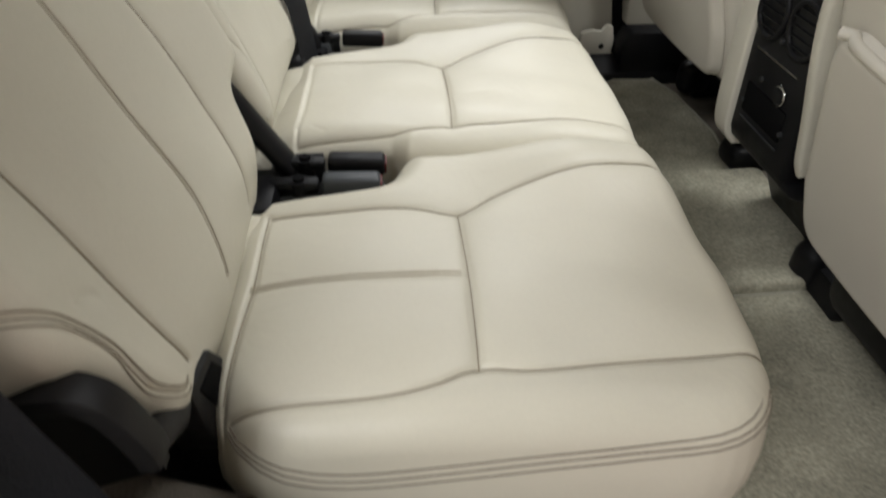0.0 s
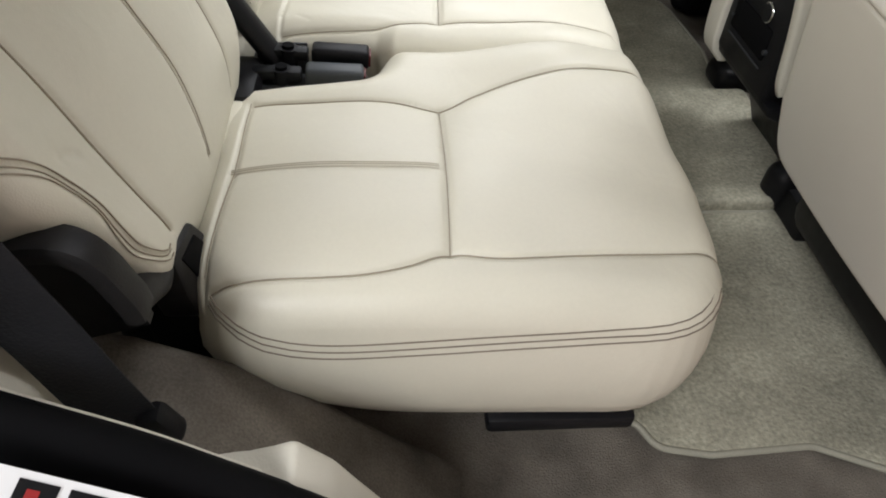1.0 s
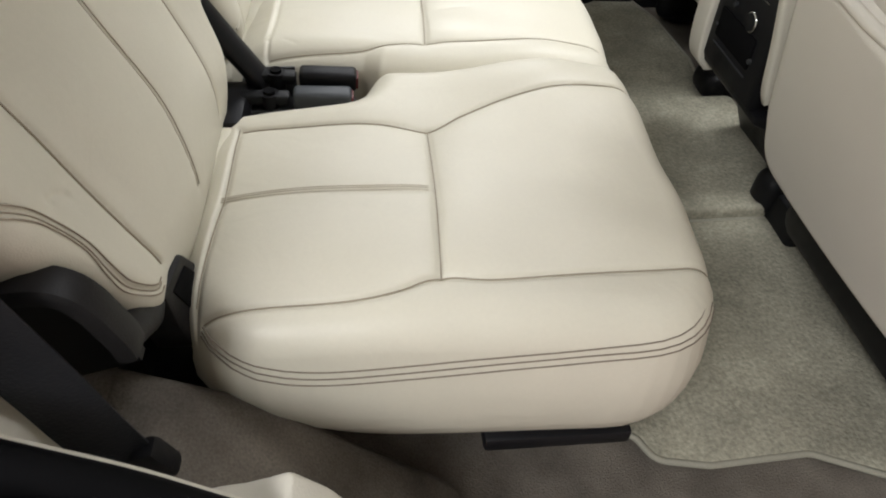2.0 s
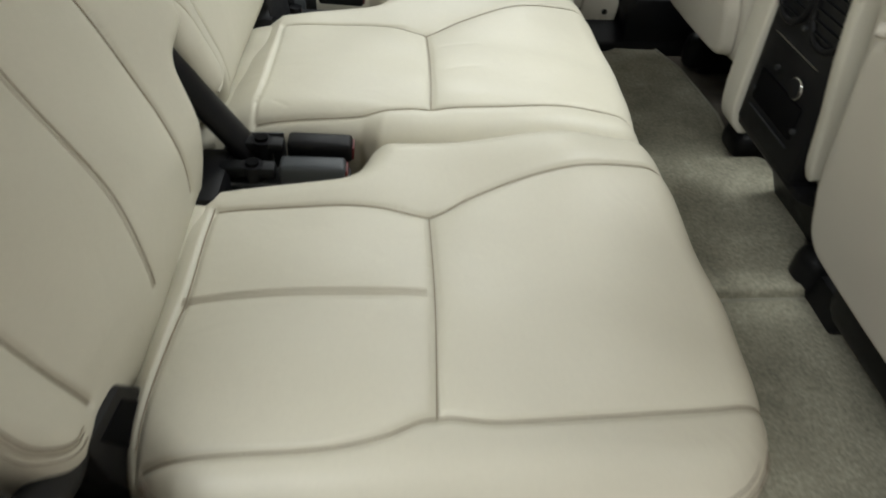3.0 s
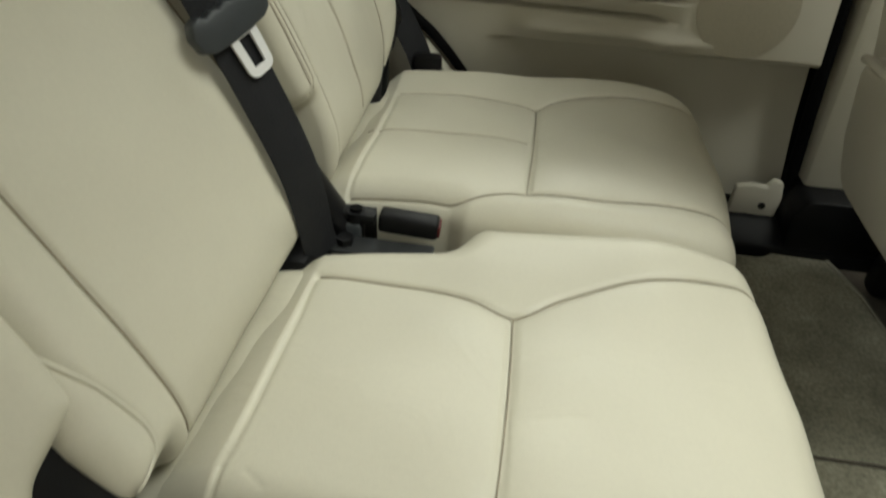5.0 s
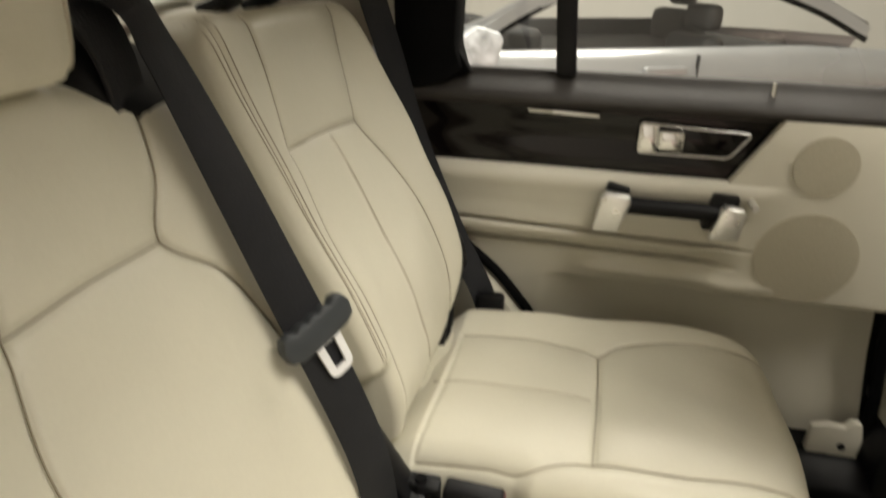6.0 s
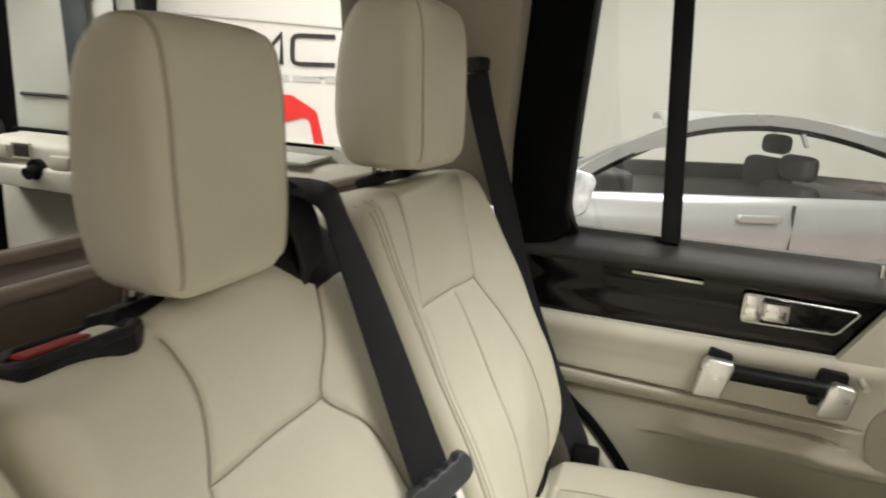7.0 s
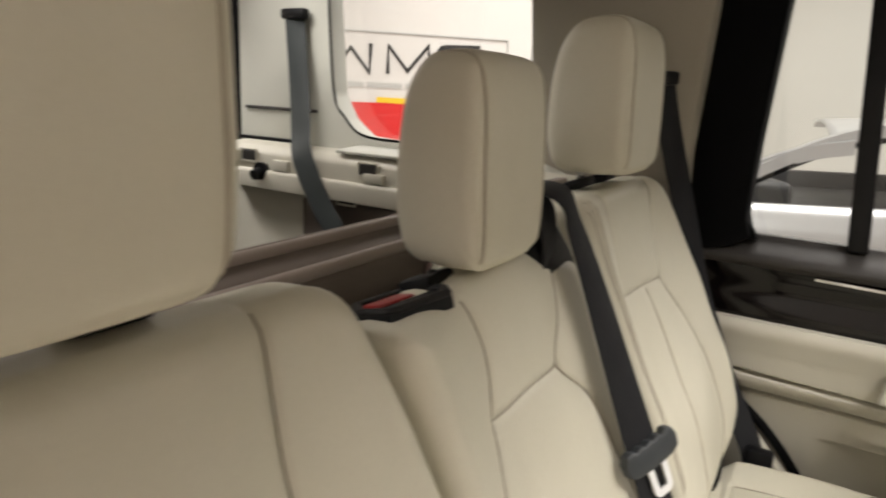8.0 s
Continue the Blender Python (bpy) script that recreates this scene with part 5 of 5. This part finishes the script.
for y in (0.862, 0.950):
    vent = part("vent_ring", moved(sweep([(0.577, y + 0.038 * math.cos(a), 0.615 + 0.038 * math.sin(a)) for a in np.linspace(0, 2 * math.pi, 28, endpoint=False)], ring(0.005, 8), (1, 0, 0), closed=True), TILTC), BLACK, panel, "round air vent", 60)
    for i in range(-2, 3):
        hw = math.sqrt(max(0.035 ** 2 - (0.013 * i) ** 2, 0))
        part("vent_slat", moved(box(0.574, 0.584, y - hw, y + hw, 0.615 + 0.013 * i - 0.0012, 0.615 + 0.013 * i + 0.0012), TILTC), GREY_PLASTIC, vent, "thin vent slat")
for z, k in ((0.555, CHROME), (0.440, STEEL)):
    part("metal_line", moved(box(0.5755, 0.579, 0.845, 0.965, z - 0.001, z + 0.001), TILTC), k, panel, "thin bright line")
# No hollow is cut; a blacker plate paints the tray's shade.
part("tray_shade", moved(box(0.5752, 0.579, 0.845, 0.965, 0.452, 0.50, 0.003), TILTC), BLACK_SOFT, panel, "blacker plate for the shaded storage tray", 40)
part("socket_ring", moved(sweep([(0.575, 0.872 + 0.0135 * math.cos(a), 0.516 + 0.0135 * math.sin(a)) for a in np.linspace(0, 2 * math.pi, 24, endpoint=False)], ring(0.002, 8), (1, 0, 0), closed=True), TILTC), CHROME, panel, "chrome power socket ring", 60)
part("socket_cap", moved(sweep([(0.579, 0.872, 0.516), (0.571, 0.872, 0.516)], ring(0.0125, 18), (0, 0, 1)), TILTC), GREY_PLASTIC, panel, "grey socket cap", 40)
for y, z in ((0.966, 0.468), (0.843, 0.468), (0.905, 0.585), (0.93, 0.517)):
    part("jack", moved(sweep([(0.579, y, z), (0.573, y, z)], ring(0.004, 10), (0, 0, 1)), TILTC), STEEL, panel, "small bright jack", 40)
foot = thing("duct_cover", "black floor duct cover beside the console", "duct cover")
part("cover_body", box(0.690, 0.80, 1.125, 1.205, FLOOR + 0.005, 0.270, 0.02, 3), BLACK, foot, "", 40)

# ---------------------------------------------------------------- showroom
# Floor is out of view; its pink throws warm bounce on the near cushion.
setting("ground", box(-9, 9, -6, 9, GROUND - 0.1, GROUND), SHOW_FLOOR, "unseen showroom floor, tinted pink for bounce light", "floor")
setting("wall_north", box(-9, 9, 8.0, 8.2, GROUND, 3.6), WALL, "white showroom wall", "wall")
setting("wall_south", box(-9, 9, -4.2, -4.0, GROUND, 3.6), WALL, "white showroom wall", "wall")
setting("wall_west", box(-6.6, -6.4, -4, 8.2, GROUND, 3.6), WALL, "white showroom wall", "wall")
setting("wall_east", box(6.0, 6.2, -4, 8.2, GROUND, 3.6), WALL, "white showroom wall", "wall")
setting("showroom_ceiling", box(-9, 9, -6, 8.2, 3.5, 3.6), WALL, "white showroom ceiling", "ceiling")
setting("wall_pier", box(-3.0, -2.35, 6.4, 8.0, GROUND, 3.5), WALL, "white wall pier", "wall")

# wall sign: white board, dark zigzag mark, red and yellow picture
sign = thing("wall_sign", "white showroom sign with a dark zigzag mark above a red shape", "sign")
SY = 6.05
SX = -0.13
part("board", box(-6.3, -2.62, SY, SY + 0.06, GROUND + 0.3, 3.2), SIGN_WHITE, sign)


def stroke(points, wide=0.07):
    return sweep([(x + SX, SY - 0.01, z) for x, z in points], flat(wide, 0.016), (0, -1, 0))


for pts in ([(-4.95, 1.62), (-4.86, 1.30), (-4.60, 1.56), (-4.34, 1.30), (-4.33, 1.60)], [(-4.10, 1.30), (-4.10, 1.58), (-3.85, 1.33), (-3.60, 1.58), (-3.60, 1.30)], [(-3.02, 1.565), (-3.40, 1.57), (-3.45, 1.56), (-3.475, 1.535), (-3.48, 1.44), (-3.475, 1.345), (-3.45, 1.32), (-3.40, 1.31), (-3.02, 1.315)]):
    part("dark_mark", stroke(pts, 0.042), SIGN_BLACK, sign, "dark bent bar")
part("frame_line", sweep([(-5.2, SY - 0.01, 1.76), (-2.86, SY - 0.01, 1.635), (-2.85, SY - 0.01, 1.23), (-3.5, SY - 0.01, 1.19)], ring(0.009, 6), (0, -1, 0)), SIGN_GREY, sign, "thin grey outline")
for x0, x1 in ((-4.85, -4.55), (-4.50, -4.05), (-4.0, -3.65), (-3.6, -3.3), (-3.25, -3.0)):
    part("text_bar", box(x0, x1, SY - 0.012, SY, 1.150, 1.205), SIGN_GREY, sign, "grey bar of unreadable writing")
red = rounded([(-5.0, 0.50, 0.02), (-4.05, 0.50, 0.1), (-3.75, 0.74, 0.3), (-3.42, 0.83, 0.1), (-3.33, 0.45, 0.03), (-3.22, 0.45, 0.03), (-3.34, 0.88, 0.1), (-3.62, 1.02, 0.1), (-4.75, 0.985, 0.1), (-5.0, 0.90, 0.1)], 0.05)
part("red_shape", prism([tuple(p) for p in red], "y", SY - 0.016, SY), SIGN_RED, sign, "flat red arched shape")
part("yellow_bar", box(-4.36, -3.80, SY - 0.022, SY - 0.004, 1.0, 1.055), SIGN_YELLOW, sign, "flat yellow bar")
# second sign board, behind the rear window
sign = thing("wall_sign", "white sign board with a dark zigzag mark and a teal stripe", "sign")
part("board", box(-6.39, -6.35, 0.5, 5.5, GROUND + 0.3, 3.2), SIGN_WHITE, sign)
for dy in (0.0, 0.42, 0.84):
    part("dark_mark", sweep([(-6.33, 3.6 + dy, 1.30), (-6.33, 3.7 + dy, 1.10), (-6.33, 3.8 + dy, 1.26), (-6.33, 3.9 + dy, 1.10), (-6.33, 4.0 + dy, 1.30)], flat(0.05, 0.016), (1, 0, 0)), SIGN_GREY, sign, "dark bent bar")
part("teal_stripe", box(-6.345, -6.33, 2.9, 4.9, 0.85, 0.93), mat("sign_teal", (0.35, 0.55, 0.55), 0.5), sign, "pale teal stripe")


# ---------------------------------------------------------------- silver coupe beyond the far window
CAR = Matrix.Translation((-0.35, 4.01, 0)) @ Matrix.Rotation(math.atan2(0.49, 0.872), 4, "Z")
coupe = thing("parked_coupe", "parked silver coupe with dark window frames", "car")
BELT = 0.66


def car_profile(u):
    """Half widths and heights of the body at u along the car: belt height and roof height."""
    roof = np.interp(u, [-0.9, -0.29, -0.17, 0.15, 0.42, 0.91, 1.44, 1.89, 2.5], [0.60, 0.72, 0.86, 1.01, 1.085, 1.125, 1.130, 1.09, 0.86])
    return roof


def side_sheet(v0, sgn):
    """One body side below the belt, with a shoulder and a lower crease."""
    us = np.linspace(-1.0, 3.6, 60)
    zs = [(-0.14, 0.04), (-0.05, 0.0), (0.15, -0.035), (0.35, -0.03), (0.44, -0.045), (0.50, -0.05), (0.56, -0.03), (0.62, 0.0), (BELT, 0.03), (BELT + 0.012, 0.06)]
    verts, faces = [], []
    for u in us:
        rear = max(-0.2 - u, 0) ** 2 * 0.9 + max(u - 2.8, 0) ** 2 * 0.6
        drop = max(-0.3 - u, 0) * 0.16 + max(u - 1.9, 0) * 0.05
        for z, b in zs:
            verts.append((u, v0 + sgn * (b + rear), z - drop * (z > 0.5)))
    k = len(zs)
    for i in range(len(us) - 1):
        for j in range(k - 1):
            faces.append((i * k + j, (i + 1) * k + j, (i + 1) * k + j + 1, i * k + j + 1))
    return verts, faces


WIDE = 1.66
for v0, sgn in ((0.0, 1), (WIDE, -1)):
    verts, faces = side_sheet(v0, sgn)
    ob = from_arrays("body_side", [CAR @ Vector(v) for v in verts], faces, SILVER, coupe, "silver painted body side")
roofv, rooff = [], []
us, ks = np.linspace(0, 1, 40), np.linspace(0, 1, 21)
for s in us:
    for k in ks:
        u = 0.38 + 0.55 * k + (2.12 - 0.55 * k) * s
        v = 0.20 + (WIDE - 0.40) * k
        crown = 0.045 * (1 - (2 * k - 1) ** 2) - 0.09 * max(abs(2 * k - 1) - 0.8, 0)
        roofv.append(CAR @ Vector((u, v, float(car_profile(u)) - 0.055 + crown)))
for i in range(len(us) - 1):
    for j in range(len(ks) - 1):
        uu = 0.38 + 2.12 * us[i]
        if uu > 1.75 and j >= 2:
            continue
        rooff.append((i * 21 + j, (i + 1) * 21 + j, (i + 1) * 21 + j + 1, i * 21 + j + 1))
roof_ob = from_arrays("roof", roofv, rooff, SILVER, coupe, "curved silver roof")
sol = roof_ob.modifiers.new("thick", "SOLIDIFY")
sol.thickness = 0.02
top = spline([(-0.16, 0.70), (0.02, 0.80), (0.36, 0.945), (0.66, 1.018), (1.06, 1.044), (1.50, 0.990), (1.98, 0.86), (2.35, 0.70)])
for v0, lean in ((0.05, 1),):
    arch = [CAR @ Vector((u, v0 + lean * (z - BELT) * 0.36, z)) for u, z in top if lean > 0 or u > 0.5]
    part("window_arch", sweep(arch, flat(0.036, 0.02), tuple(CAR.to_3x3() @ Vector((0, 1, 0)))), BLACK_SOFT, coupe, "black window surround", 60)
    side = [CAR @ Vector((u, v0 + lean * (z - BELT) * 0.36 + lean * 0.02, z + 0.045)) for u, z in top if lean > 0 or u > 0.5]
    part("roof_rail", sweep(side, [(-0.032, -0.03), (0.03, -0.03), (0.034, 0.0), (0.015, 0.03), (-0.02, 0.03)], tuple(CAR.to_3x3() @ Vector((0, 1, 0)))), SILVER, coupe, "silver roof rail", 60)
    part("door_pillar", sweep([CAR @ Vector((1.24, v0 + 0.10 * lean, 0.95)), CAR @ Vector((1.22, v0 + lean * 0.14, 1.035))], flat(0.022, 0.02), tuple(CAR.to_3x3() @ Vector((0, 1, 0)))), SILVER, coupe, "slim bright pillar", 60)
part("rear_quarter", sweep([CAR @ Vector((u, 0.055 + (z - BELT) * 0.34, z)) for u, z in spline([(-0.60, 0.66), (-0.34, 0.715), (-0.12, 0.785), (0.06, 0.862), (0.26, 0.926), (0.48, 0.962)], 6)], [(-0.03, -0.02), (0.045, -0.02), (0.05, 0.0), (0.035, 0.02), (-0.03, 0.02)], tuple(CAR.to_3x3() @ Vector((0, 1, 0)))), SILVER, coupe, "silver rear quarter beside the window", 60)
part("door_handle", moved(prism([tuple(p) for p in rounded([(0.74, 0.545, 0.03), (1.0, 0.545, 0.03), (1.0, 0.585, 0.03), (0.74, 0.585, 0.03)], 0.01)], "y", -0.075, -0.035, 0.006), CAR), SILVER, coupe, "silver door handle", 50)
part("door_gap", moved(box(1.0855, 1.0880, -0.049, -0.02, -0.1, BELT - 0.02), CAR), BLACK, coupe, "dark door gap")
part("tail_lamp", moved(prism([tuple(p) for p in rounded([(-0.42, 0.50, 0.04), (-0.12, 0.56, 0.05), (-0.07, 0.76, 0.05), (-0.22, 0.80, 0.05), (-0.42, 0.66, 0.05)], 0.02)], "y", -0.045, 0.05, 0.012), CAR), LAMP, coupe, "clear tail lamp", 50)
part("cabin_tub", moved(box(-0.2, 2.4, 0.14, WIDE - 0.14, 0.1, 0.60, 0.03), CAR), DARK_CABIN, coupe, "dark cabin interior", 40)
part("far_door_lining", moved(box(-0.1, 2.3, WIDE - 0.16, WIDE - 0.08, 0.4, 0.715, 0.02), CAR), DARK_CABIN, coupe, "dark far door lining", 40)
for u, v, z, s in ((1.80, 1.18, 0.90, 0.95), (1.42, 0.42, 0.80, 1.05)):
    part("seat_headrest", moved(box(u - 0.06, u + 0.06, v - 0.13 * s, v + 0.13 * s, z - 0.07 * s, z + 0.08 * s, 0.05, 3), CAR), DARK_CABIN, coupe, "dark grey headrest", 50)
    part("seat_backrest", moved(box(u - 0.12, u + 0.04, v - 0.22, v + 0.22, 0.35, z - 0.09, 0.06, 3), CAR), DARK_CABIN, coupe, "dark grey seat back", 50)
part("rear_bench", moved(box(0.05, 0.28, 0.25, 1.4, 0.4, 0.76, 0.05, 3), CAR), DARK_CABIN, coupe, "dark rear bench", 50)
for u in (-0.1, 2.75):
    for v in (0.10, WIDE - 0.10):
        wheel = part("wheel", moved(sweep([(u, v - 0.1, GROUND + 0.32), (u, v + 0.1, GROUND + 0.32)], ring(0.32, 32), (1, 0, 0)), CAR), TYRE, coupe, "black tyre", 40)
        part("rim", moved(sweep([(u, v - 0.105, GROUND + 0.32), (u, v + 0.105, GROUND + 0.32)], ring(0.21, 24), (1, 0, 0)), CAR), CHROME, wheel, "silver wheel rim", 40)
